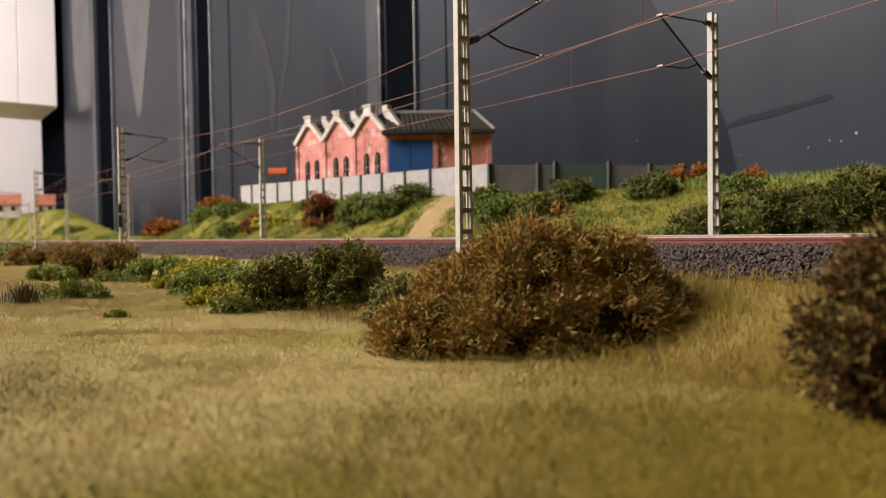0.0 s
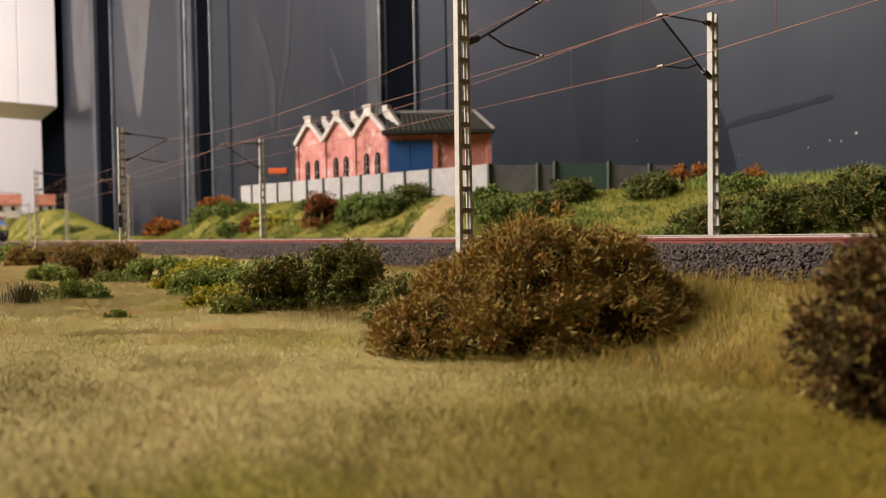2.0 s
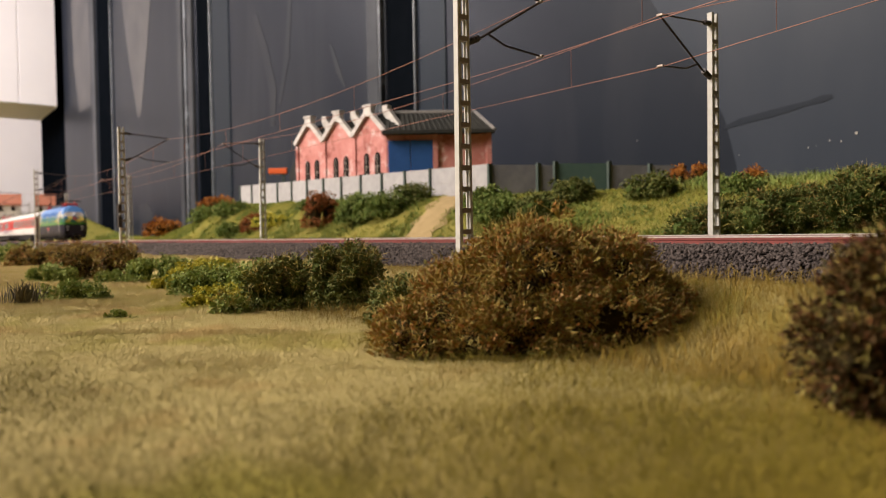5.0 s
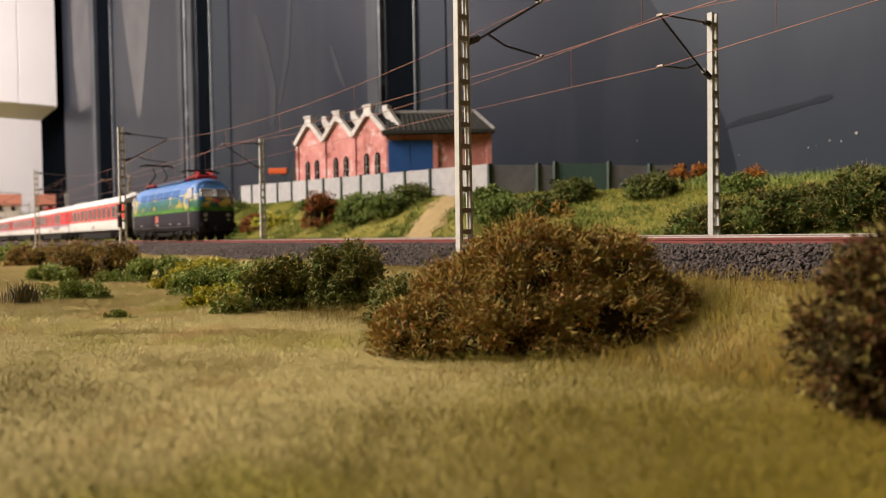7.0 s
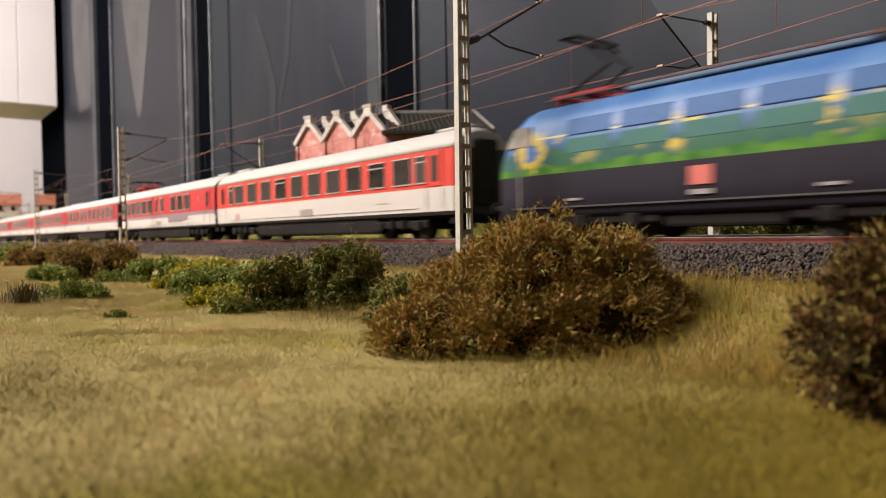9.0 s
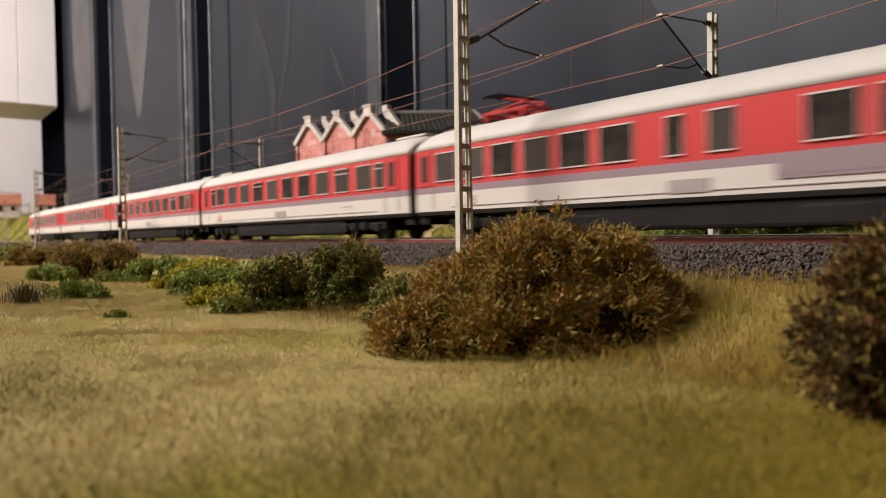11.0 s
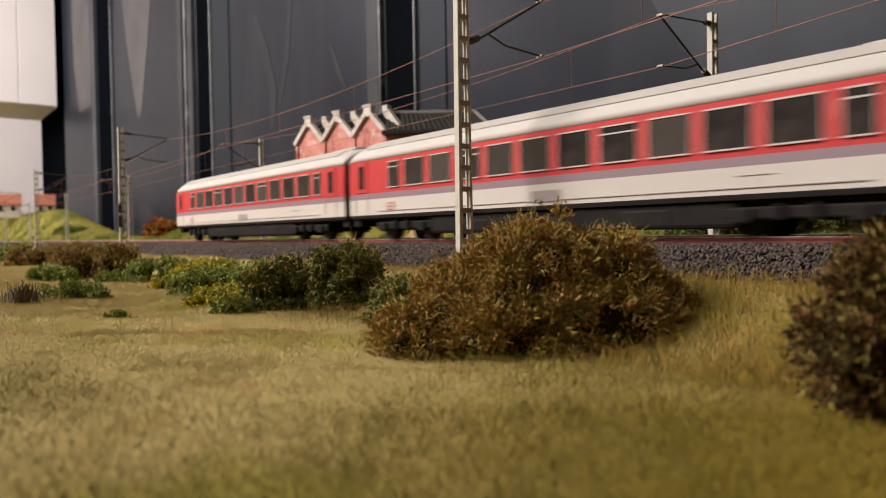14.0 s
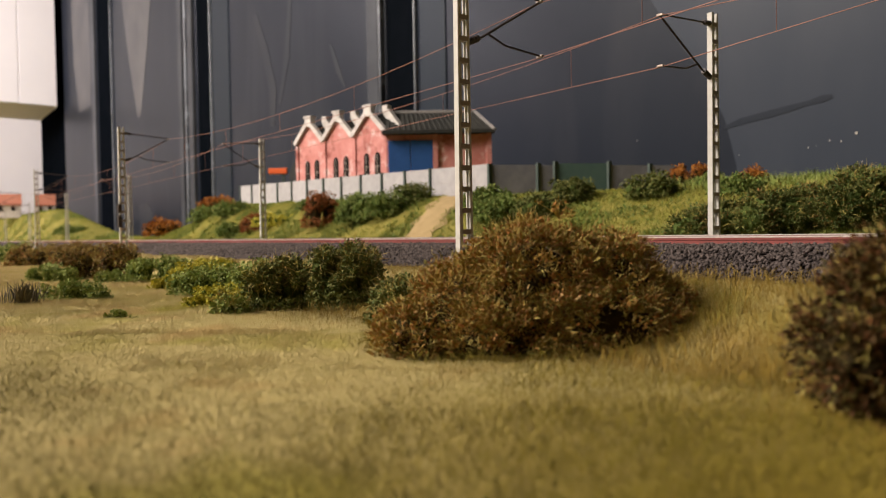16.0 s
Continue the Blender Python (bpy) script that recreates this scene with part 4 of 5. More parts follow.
for i in range(3):
    for k in (0.40, 0.74):
        u = (i + k) / 3 * width
        bm = bmesh.new()
        pts = [(-0.0042, 0.034), (0.0042, 0.034), (0.0042, 0.056)] + [(0.0042 * math.cos(a), 0.056 + 0.0052 * math.sin(a)) for a in np.linspace(0.3, math.pi - 0.3, 7)] + [(-0.0042, 0.056)]
        vs = [bm.verts.new(on_front(u + x, z, 0.0006)) for x, z in pts]
        bm.faces.new(vs)
        back = [bm.verts.new(on_front(u + x, z, -0.002)) for x, z in pts]
        for a in range(len(pts)):
            b = (a + 1) % len(pts)
            bm.faces.new((vs[a], vs[b], back[b], back[a]))
        win = part("arched_window", bm, M["dark_glass"], works, "dark round-arched window")
        bm = bmesh.new()
        box(bm, on_front(u, 0.046, 0.001), (0.0006, 0.0006, 0.026))
        box(bm, on_front(u, 0.046, 0.001), (0.0084, 0.0006, 0.0005), rot=rot_front)
        box(bm, on_front(u, 0.0335, 0.001), (0.010, 0.002, 0.0012), rot=rot_front)
        part("glazing_bar", bm, M["mast_dark"], win)
    # coping along the gable and its cap
    bm = bmesh.new()
    l, m0, m1, rr = gable[3 * i], gable[3 * i + 1], gable[3 * i + 2], gable[3 * i + 3]
    for a, b in ((l, m0), (m1, rr)):
        pa, pb = on_front(*a, 0.0012), on_front(*b, 0.0012)
        d = pb - pa
        box(bm, (pa + pb) / 2, (0.0050, 0.0055, d.length + 0.001), rot=Matrix((d.normalized().cross(fn).normalized(), fn, d.normalized())).transposed())
    box(bm, on_front((m0[0] + m1[0]) / 2, PEAK, 0.0), (0.0115, 0.0065, 0.011), rot=rot_front)
    box(bm, on_front((m0[0] + m1[0]) / 2, PEAK + 0.006, 0.0), (0.0140, 0.0085, 0.0022), rot=rot_front)
    part("gable_coping", bm, M["coping"], works, "white rendered gable coping")
    bm = bmesh.new()
    box(bm, on_front(i / 3 * width + 0.002, 0.04, 0.0008), (0.004, 0.0018, 0.082), rot=rot_front)
    part("pilaster", bm, M["brick"], works)
# side wall, rear walls
for a, b, nm in ((FB, FC, "side_wall"), (FC, FD, "rear_wall"), (FD, FA, "side_wall")):
    d = (b - a).normalized()
    n = Vector((d.y, -d.x, 0))
    bm = bmesh.new()
    rot = Matrix(((d.x, n.x, 0), (d.y, n.y, 0), (0, 0, 1)))
    box(bm, (a + b) / 2 + Vector((0, 0, 0.039)) - n * 0.002, ((b - a).length, 0.004, 0.078), rot=rot)
    w = part(nm, bm, M["brick"], works)
    if nm == "side_wall" and a is FB:
        ln = (b - a).length
        for lo, hi in ((0.02, 0.23), (0.235, 0.445)):
            bm = bmesh.new()
            soft_box(bm, (0, 0, 0), (ln * (hi - lo), 0.0022, 0.056), 0.0004)
            for k in range(1, 4):
                box(bm, (ln * (hi - lo) * (k / 4 - 0.5), 0.0010, 0), (0.0004, 0.0003, 0.054))
            for v in bm.verts:
                v.co = rot @ v.co + a + d * ln * (lo + hi) / 2 + Vector((0, 0, 0.044)) + n * 0.001
            part("blue_door", bm, M["blue_door"], works, "blue boarded gate leaf")
        for k in (0.47, 0.985):
            bm = bmesh.new()
            box(bm, a + d * ln * k + n * 0.001 + Vector((0, 0, 0.039)), (0.005, 0.003, 0.079), rot=rot)
            part("pilaster", bm, M["brick"], works)
        bm = bmesh.new()
        box(bm, (a + b) / 2 + n * 0.004 + Vector((0, 0, 0.0800)), (ln + 0.008, 0.012, 0.0035), rot=rot)
        part("eave", bm, M["slate"], works, "dark eave board")
# saw-tooth roof ridges running back from the gables, with white end copings
back_d = (FC - FB).normalized()
for i in range(3):
    bm = bmesh.new()
    l, p, rr = i / 3 * width, (i + 0.5) / 3 * width, (i + 1) / 3 * width
    run = back_d * 0.108
    a = [on_front(u, v, -0.004) for u, v in ((l, EAVE - 0.004), (p, PEAK - 0.004), (rr, EAVE - 0.004))]
    for k in range(2):
        q = [a[k], a[k + 1], a[k + 1] + run, a[k] + run]
        vs = [bm.verts.new(v) for v in q] + [bm.verts.new(v - Vector((0, 0, 0.002))) for v in q]
        for fc in ((0, 1, 2, 3), (7, 6, 5, 4), (0, 4, 5, 1), (1, 5, 6, 2), (2, 6, 7, 3), (3, 7, 4, 0)):
            bm.faces.new([vs[j] for j in fc])
    bmesh.ops.recalc_face_normals(bm, faces=bm.faces)
    saw = part("roof", bm, M["slate"], works, "dark ribbed roof")
    for k in range(2):
        for t in np.linspace(0.02, 0.98, 16):
            bm = bmesh.new()
            rod(bm, a[k] + run * t + Vector((0, 0, 0.0004)), a[k + 1] + run * t + Vector((0, 0, 0.0004)), 0.0011, 5)
            part("rib", bm, M["slate"], saw)
    bm = bmesh.new()
    m1, rr = gable[3 * i + 2], gable[3 * i + 3]
    pa, pb = on_front(*m1, -0.002) + back_d * 0.015, on_front(*rr, -0.002) + back_d * 0.015
    pa.z += 0.003
    d = (pb - pa) * 0.86
    box(bm, pa + d / 2, (0.0090, 0.006, d.length), rot=Matrix((d.normalized().cross(fn).normalized(), fn, d.normalized())).transposed())
    box(bm, pa + Vector((0, 0, 0.002)), (0.0080, 0.0065, 0.008), rot=rot_front)
    part("parapet", bm, M["coping"], works, "white rear parapet")
# outer hipped roof slope over the side wall
bm = bmesh.new()
ln = (FC - FB).length
n = Vector((back_d.y, -back_d.x, 0))
e0, e1 = FB + n * 0.009 + Vector((0, 0, 0.081)), FC + n * 0.009 + back_d * 0.004 + Vector((0, 0, 0.081))
r0, r1 = FB - n * 0.022 + Vector((0, 0, 0.1055)), FC - n * 0.022 - back_d * 0.016 + Vector((0, 0, 0.1055))
q = [e0, e1, r1, r0]
vs = [bm.verts.new(v) for v in q] + [bm.verts.new(v - Vector((0, 0, 0.0025)) - n * 0.001) for v in q]
for fc in ((0, 1, 2, 3), (7, 6, 5, 4), (0, 4, 5, 1), (1, 5, 6, 2), (2, 6, 7, 3), (3, 7, 4, 0)):
    bm.faces.new([vs[j] for j in fc])
bmesh.ops.recalc_face_normals(bm, faces=bm.faces)
hip = part("roof", bm, M["slate"], works, "dark ribbed roof")
for t in np.linspace(0.03, 0.97, 20):
    bm = bmesh.new()
    rod(bm, e0.lerp(e1, t), r0.lerp(r1, t), 0.0011, 5)
    part("rib", bm, M["slate"], hip)
bm = bmesh.new()
for a, b in ((e1, r1), (r0, r1)):
    rod(bm, a, b, 0.0022, 6)
part("ridge", bm, M["ridge"], works, "grey ridge and hip edge")
# lean-to and orange beam beside the building
bm = bmesh.new()
vs = [bm.verts.new(FA + Vector(v)) for v in ((0, 0, 0.068), (-0.022, 0.0, 0.050), (-0.022, 0.03, 0.050), (0, 0.03, 0.068), (0, 0, 0.01), (-0.02, 0.002, 0.01), (-0.02, 0.03, 0.01), (0, 0.03, 0.01))]
for fc in ((0, 1, 2, 3), (0, 4, 5, 1), (1, 5, 6, 2), (2, 6, 7, 3), (7, 6, 5, 4), (0, 3, 7, 4)):
    bm.faces.new([vs[j] for j in fc])
part("lean_to", bm, M["slate"], works, "small dark lean-to roof")
crane = thing("loading_beam", pose(-0.857, 0.4006, 0.0425, 0, 0, 52), "orange loading beam beside the works building", "beam")
bm = bmesh.new()
soft_box(bm, (0, 0, 0.0437), (0.024, 0.006, 0.0075), 0.0008)
part("beam", bm, M["orange"], crane)
bm = bmesh.new()
box(bm, (0.007, 0, 0.020), (0.003, 0.003, 0.042))
part("stand", bm, M["post"], crane)

# small house on the far mound
house = thing("model_house", pose(-2.80, 0.385, 0.082, 0, 0, 82), "small cream house with an orange tiled roof on the mound", "house")
for ox, w in ((-0.062, 0.082), (0.05, 0.062)):
    bm = bmesh.new()
    soft_box(bm, (ox, 0, 0.02), (w * 0.94, 0.06, 0.05), 0.001)
    hw = part("wall", bm, M["plaster"], house)
    bm = bmesh.new()
    for sgn in (-1, 1):
        v = [bm.verts.new((ox + sx * w / 2, y, z)) for sx, y, z in ((-1, sgn * 0.036, 0.040), (1, sgn * 0.036, 0.040), (1, 0, 0.078), (-1, 0, 0.078))]
        lo = [bm.verts.new(p.co - Vector((0, 0, 0.003))) for p in v]
        for q in ((0, 1, 2, 3), (0, 4, 5, 1), (1, 5, 6, 2), (2, 6, 7, 3), (3, 7, 4, 0)):
            bm.faces.new([(v + lo)[i] for i in q])
    part("roof", bm, M["roof_tile"], house, "orange tiled roof")
    for k in (-0.25, 0.2):
        bm = bmesh.new()
        box(bm, (ox + w * k, -0.0305, 0.028), (0.012, 0.002, 0.016))
        part("window", bm, M["dark_glass"], house)


# ---- catenary ----
RUNG = {}


def mast(x, y, side, label):
    """Lattice mast; side +1: the arm reaches away from the viewer."""
    ob = thing("catenary_mast", pose(x, y, -0.0105), label, "catenary mast", "catenary masts")
    top = 0.1045
    for sx in (-1, 1):
        # channel section, tapered towards the top
        prof = [(-0.5, -1), (0.5, -1), (0.5, -0.6), (-0.1, -0.6), (-0.1, 0.6), (0.5, 0.6), (0.5, 1), (-0.5, 1)]
        bm = bmesh.new()
        deep = 0.0015 if sx < 0 else 0.0010
        ends = [[bm.verts.new((v * 0.00115, sx * (d - u * deep), z)) for u, v in prof] for d, z in ((0.0024, 0.0), (0.0017, top))]
        for i in range(8):
            bm.faces.new((ends[0][i], ends[0][(i + 1) % 8], ends[1][(i + 1) % 8], ends[1][i]))
        bm.faces.new(ends[1])
        bmesh.ops.recalc_face_normals(bm, faces=bm.faces)
        part("flange", bm, M["mast"], ob)
    for k in range(14):
        if "rung" not in RUNG:
            bm = bmesh.new()
            for sx in (-1, 1):
                box(bm, (sx * 0.00095, 0, 0), (0.0005, 0.0040, 0.0016))
            RUNG["rung"] = part("rung", bm, M["mast_dark"], ob, "brown cross plate")
            RUNG["rung"].location.z = 0.006
        else:
            repeat("rung", RUNG["rung"], ob, pose(0, 0, 0.006 + k * 0.0072))
    bm = bmesh.new()
    box(bm, (0, 0, 0.002), (0.0085, 0.0075, 0.006))
    part("footing", bm, M["concrete"], ob)
    reach = 0.0375
    Z = 0.0105
    arm = None
    bm = bmesh.new()
    rod(bm, (0, side * 0.009, 0.0695 + Z), (0, side * reach, 0.0866 + Z), 0.00045, 6)
    rod(bm, (0, side * 0.002, 0.0665 + Z), (0, side * 0.009, 0.0695 + Z), 0.0004, 6)
    rod(bm, (0, side * 0.002, 0.0895 + Z), (0, side * reach, 0.0872 + Z), 0.0004, 6)
    rod(bm, (0, side * 0.012, 0.0710 + Z), (0, side * 0.020, 0.0682 + Z), 0.0004, 6)
    rod(bm, (0, side * 0.020, 0.0682 + Z), (0, side * reach, 0.0670 + Z), 0.0004, 6)
    arm = part("bracket_arm", bm, M["arm"], ob, "dark tubular bracket")
    for p, q in (((0, side * 0.0025, 0.0667 + Z), (0, side * 0.0075, 0.0689 + Z)), ((0, side * 0.0025, 0.0894 + Z), (0, side * 0.0075, 0.0891 + Z))):
        p, q = Vector(p), Vector(q)
        bm = bmesh.new()
        rod(bm, p, q, 0.0007, 8)
        for k in range(4):
            c = p.lerp(q, (k + 0.5) / 4)
            rod(bm, c - (q - p) * 0.09, c + (q - p) * 0.09, 0.0012, 8)
        part("insulator", bm, M["arm"], arm, "ribbed brown insulator")
    bm = bmesh.new()
    for z in (0.0668, 0.0868):
        soft_box(bm, (0, side * reach, z + Z), (0.0030, 0.0012, 0.0010), 0.0002)
    part("clip", bm, M["steel_clip"], arm, "bright wire clip")
    return ob


SPAN = 0.45
near_x = [-0.1847 - 0.435 * k - (0.006 if k == 1 else 0.0) for k in range(8, -1, -1)] + [-0.1847 + SPAN * k for k in range(1, 5)]
far_x = [-0.1683 + 0.464 * k for k in range(-8, 5)]
for x in near_x:
    mast(x, NEAR_TRACK - 0.0375, 1, "pale grey lattice mast with a bracket over the front track")
for x in far_x:
    mast(x, FAR_TRACK + 0.0375, -1, "pale grey lattice mast with a bracket over the rear track")
for xs_, y, where in ((near_x, NEAR_TRACK, "front"), (far_x, FAR_TRACK, "rear")):
    wire = thing("overhead_line", pose(0, y, 0), f"copper-coloured overhead line above the {where} track", "overhead line", "overhead lines")
    mid, lift = xs_[8], 0.0024 if where == "front" else 0.0056
    level = [(xs_[0], 0.0664), (mid, 0.0664), (mid + 0.08, 0.0664 + lift), (mid + 0.24, 0.0672 + lift), (xs_[-1], 0.0672 + lift)]
    bm = bmesh.new()
    for p, q in zip(level[:-1], level[1:]):
        rod(bm, (p[0], 0, p[1]), (q[0], 0, q[1]), 0.00017, 6)
    part("contact_wire", bm, M["wire"], wire)
    bm = bmesh.new()
    drops, line = [], []
    for a, b in zip(xs_[:-1], xs_[1:]):
        line += [(a + (b - a) * t, 0.0866 - 0.0095 * (1 - (2 * t - 1) ** 2)) for t in np.linspace(0, 1, 13)[:-1]]
        drops += [(a + (b - a) * t, 0.0866 - 0.0095 * (1 - (2 * t - 1) ** 2)) for t in (0.1, 0.3, 0.5, 0.7, 0.9)]
    rings = [[bm.verts.new((x, math.cos(w) * 0.00016, z + math.sin(w) * 0.00016)) for w in np.linspace(0, 2 * math.pi, 7)[:-1]] for x, z in line]
    for p, q in zip(rings[:-1], rings[1:]):
        for i in range(6):
            bm.faces.new((p[i], p[(i + 1) % 6], q[(i + 1) % 6], q[i]))
    part("messenger_wire", bm, M["wire"], wire)
    for x, z in drops:
        bm = bmesh.new()
        rod(bm, (x, 0, float(np.interp(x, [p[0] for p in level], [p[1] for p in level]))), (x, 0, z), 0.00012, 5)
        part("dropper", bm, M["wire"], wire)

# signal box on the second front mast
sig = thing("relay_box", pose(-0.6245, 0.1508, 0.0), "small black relay box on a catenary mast", "box")
bm = bmesh.new()
soft_box(bm, (0, 0, 0.0165), (0.004, 0.003, 0.010), 0.0004)
part("case", bm, M["arm"], sig)
bm = bmesh.new()
soft_box(bm, (0, 0, 0.027), (0.004, 0.003, 0.007), 0.0004)
part("upper_case", bm, M["arm"], sig)


# ---- train ----
M["red"] = surface("red_livery", (0.52, 0.054, 0.058), (0.47, 0.048, 0.052), 40, 0.6, spec=0.15)
M["red_bright"] = surface("orange_red_livery", (0.62, 0.072, 0.055), (0.58, 0.066, 0.05), 40, 0.6, spec=0.15)
M["mauve"] = surface("mauve_stripe", (0.27, 0.20, 0.24), (0.25, 0.19, 0.22), 40, 0.4)
M["cream"] = surface("off_white_livery", (0.60, 0.565, 0.54), (0.55, 0.52, 0.495), 40, 0.6, spec=0.15)
M["coach_roof"] = surface("light_grey_roof", (0.54, 0.525, 0.51), (0.47, 0.46, 0.445), 60, 0.6, spec=0.15)
M["under"] = surface("dark_underframe", (0.013, 0.012, 0.012), (0.022, 0.019, 0.018), 200, 0.7, spec=0.1)
M["skirt"] = surface("grey_skirt", (0.05, 0.045, 0.05), (0.07, 0.065, 0.065), 200, 0.6)
M["wheel"] = surface("dark_wheel", (0.015, 0.013, 0.012), (0.028, 0.025, 0.022), 300, 0.55, metal=0.3)
M["coach_glass"] = surface("coach_window", (0.010, 0.009, 0.009), (0.050, 0.042, 0.038), 170, 0.22, vary="object", c=(0.080, 0.070, 0.064), spec=0.3)
M["alu"] = surface("aluminium_frame", (0.55, 0.53, 0.51), (0.45, 0.43, 0.41), 200, 0.5, metal=0.2)
M["rubber"] = surface("black_gangway", (0.012, 0.011, 0.011), (0.02, 0.018, 0.017), 200, 0.8)
M["panto_red"] = surface("red_pantograph", (0.42, 0.02, 0.018), (0.36, 0.018, 0.016), 200, 0.5)
M["bar_grey"] = surface("grey_lettering", (0.34, 0.30, 0.30), (0.29, 0.25, 0.25), 200, 0.5)
M["bar_pink"] = surface("faded_badge", (0.62, 0.16, 0.13), (0.58, 0.14, 0.12), 200, 0.5)
M["badge_pale"] = surface("washed_out_badge", (0.62, 0.34, 0.31), (0.58, 0.30, 0.27), 200, 0.5)
M["navy"] = surface("navy_lower_body", (0.024, 0.022, 0.033), (0.031, 0.028, 0.040), 90, 0.5, spec=0.15)
M["loco_roof"] = surface("blue_grey_roof", (0.075, 0.13, 0.22), (0.10, 0.16, 0.25), 90, 0.45)
# The pale flecks in this glass are painted glints.
M["clear_glass"] = surface("cab_window", (0.12, 0.11, 0.10), (0.42, 0.38, 0.35), 120, 0.12, spec=0.5)
# Front cab side glass, its reflection painted in as a pale colour.
M["glare_glass"] = surface("cab_window_glare", (0.34, 0.32, 0.31), (0.58, 0.55, 0.53), 260, 0.3)
M["lamp_glass"] = surface("headlamp_glass", (0.5, 0.5, 0.48), (0.4, 0.4, 0.4), 200, 0.15, spec=0.8)


def livery():
    """Sky above a flowering meadow, painted round the locomotive."""
    m = bpy.data.materials.new("meadow_livery")
    m.use_nodes = True
    nt = m.node_tree
    p = nt.nodes["Principled BSDF"]
    tc = nt.nodes.new("ShaderNodeTexCoord")
    sep = nt.nodes.new("ShaderNodeSeparateXYZ")
    nt.links.new(tc.outputs["Object"], sep.inputs[0])

    def math_node(op, a, b):
        n = nt.nodes.new("ShaderNodeMath")
        n.operation = op
        for slot, v in ((0, a), (1, b)):
            if isinstance(v, float):
                n.inputs[slot].default_value = v
            else:
                nt.links.new(v, n.inputs[slot])
        return n.outputs[0]

    def wavy(z0, amount, scale, soft=0.0005):
        nz = math_node("MULTIPLY", math_node("SUBTRACT", noise_node(nt, scale, 3, 0.55), 0.5), amount)
        return sharpen(nt, math_node("ADD", sep.outputs[2], nz), z0 - soft, z0 + soft)

    sky_col = ramp_mix(nt, sharpen(nt, noise_node(nt, 45, 3), 0.4, 0.65), (0.055, 0.145, 0.375), (0.092, 0.205, 0.43))
    sky_col = ramp_mix(nt, sharpen(nt, sep.outputs[2], 0.0300, 0.0335), (0.045, 0.115, 0.24), sky_col)
    green = ramp_mix(nt, sharpen(nt, noise_node(nt, 140, 4), 0.4, 0.6), (0.03, 0.13, 0.02), (0.10, 0.25, 0.03))
    dark_green = ramp_mix(nt, sharpen(nt, noise_node(nt, 80, 3), 0.4, 0.6), (0.030, 0.095, 0.10), (0.040, 0.13, 0.08))
    col = ramp_mix(nt, wavy(0.0290, 0.010, 90), dark_green, sky_col)
    col = ramp_mix(nt, wavy(0.0242, 0.007, 200), green, col)
    # flowers: large at the cabs, fewer along the middle
    vor = nt.nodes.new("ShaderNodeTexVoronoi")
    vor.inputs["Scale"].default_value = 130
    nt.links.new(tc.outputs["Object"], vor.inputs["Vector"])
    petals = math_node("ADD", vor.outputs["Distance"], math_node("MULTIPLY", noise_node(nt, 650, 4), 0.6))
    spot = sharpen(nt, petals, 0.80, 0.70)
    ends = sharpen(nt, math_node("ABSOLUTE", sep.outputs[0], 0.0), 0.030, 0.060)
    zone = math_node("MULTIPLY", sharpen(nt, sep.outputs[2], 0.0235, 0.026), sharpen(nt, sep.outputs[2], 0.0365, 0.0335))
    amount = math_node("MULTIPLY", math_node("MULTIPLY", spot, zone), math_node("MAXIMUM", ends, sharpen(nt, noise_node(nt, 60, 1), 0.50, 0.56)))
    yellow = ramp_mix(nt, noise_node(nt, 200, 2), (0.50, 0.35, 0.03), (0.60, 0.48, 0.12))
    col = ramp_mix(nt, amount, col, yellow)
    col = ramp_mix(nt, sharpen(nt, math_node("ABSOLUTE", math_node("SUBTRACT", sep.outputs[2], 0.0338), 0.0), 0.0004, 0.0002), col, (0.6, 0.55, 0.25))
    # one large sunflower on each cab side
    dx = math_node("SUBTRACT", math_node("ABSOLUTE", sep.outputs[0], 0.0), 0.0690)
    dz = math_node("SUBTRACT", sep.outputs[2], 0.0292)
    dist = math_node("SQRT", math_node("ADD", math_node("MULTIPLY", dx, dx), math_node("MULTIPLY", dz, dz)), 0.0)
    dist = math_node("ADD", dist, math_node("MULTIPLY", math_node("SUBTRACT", noise_node(nt, 420, 3), 0.5), 0.009))
    col = ramp_mix(nt, sharpen(nt, dist, 0.0062, 0.0054), col, yellow)
    col = ramp_mix(nt, sharpen(nt, dist, 0.0032, 0.0026), col, (0.05, 0.16, 0.42))
    nt.links.new(col, p.inputs["Base Color"])
    p.inputs["Roughness"].default_value = 0.40
    p.inputs["Specular IOR Level"].default_value = 0.3
    return m


M["livery"] = livery()
SHARED = {}


def shared(name, key, build, material, parent, m, label=""):
    """A part on a mesh that alike parts share."""
    if key not in SHARED:
        bm = bmesh.new()
        build(bm)
        ob = part(name, bm, material, parent, label)
        SHARED[key] = ob
        ob.matrix_basis = m
        return ob
    return repeat(name, SHARED[key], parent, m)


def loft(bm, stations, mats, smooth=True):
    """Closed skin through equal rings of points; mats: material of each strip."""
    rings = [[bm.verts.new(p) for p in st] for st in stations]
    n = len(rings[0])
    for a, b in zip(rings[:-1], rings[1:]):
        for i in range(n):
            j = (i + 1) % n
            fc = bm.faces.new((a[i], a[j], b[j], b[i]))
            fc.material_index = mats[i]
            fc.smooth = smooth
    bm.faces.new(rings[0][::-1]).material_index = mats[0]
    bm.faces.new(rings[-1]).material_index = mats[0]


HALF_W = 0.0158


def coach_window(bm, w, h):
    soft_box(bm, (0, 0, 0), (w, 0.0005, h), 0.0002)


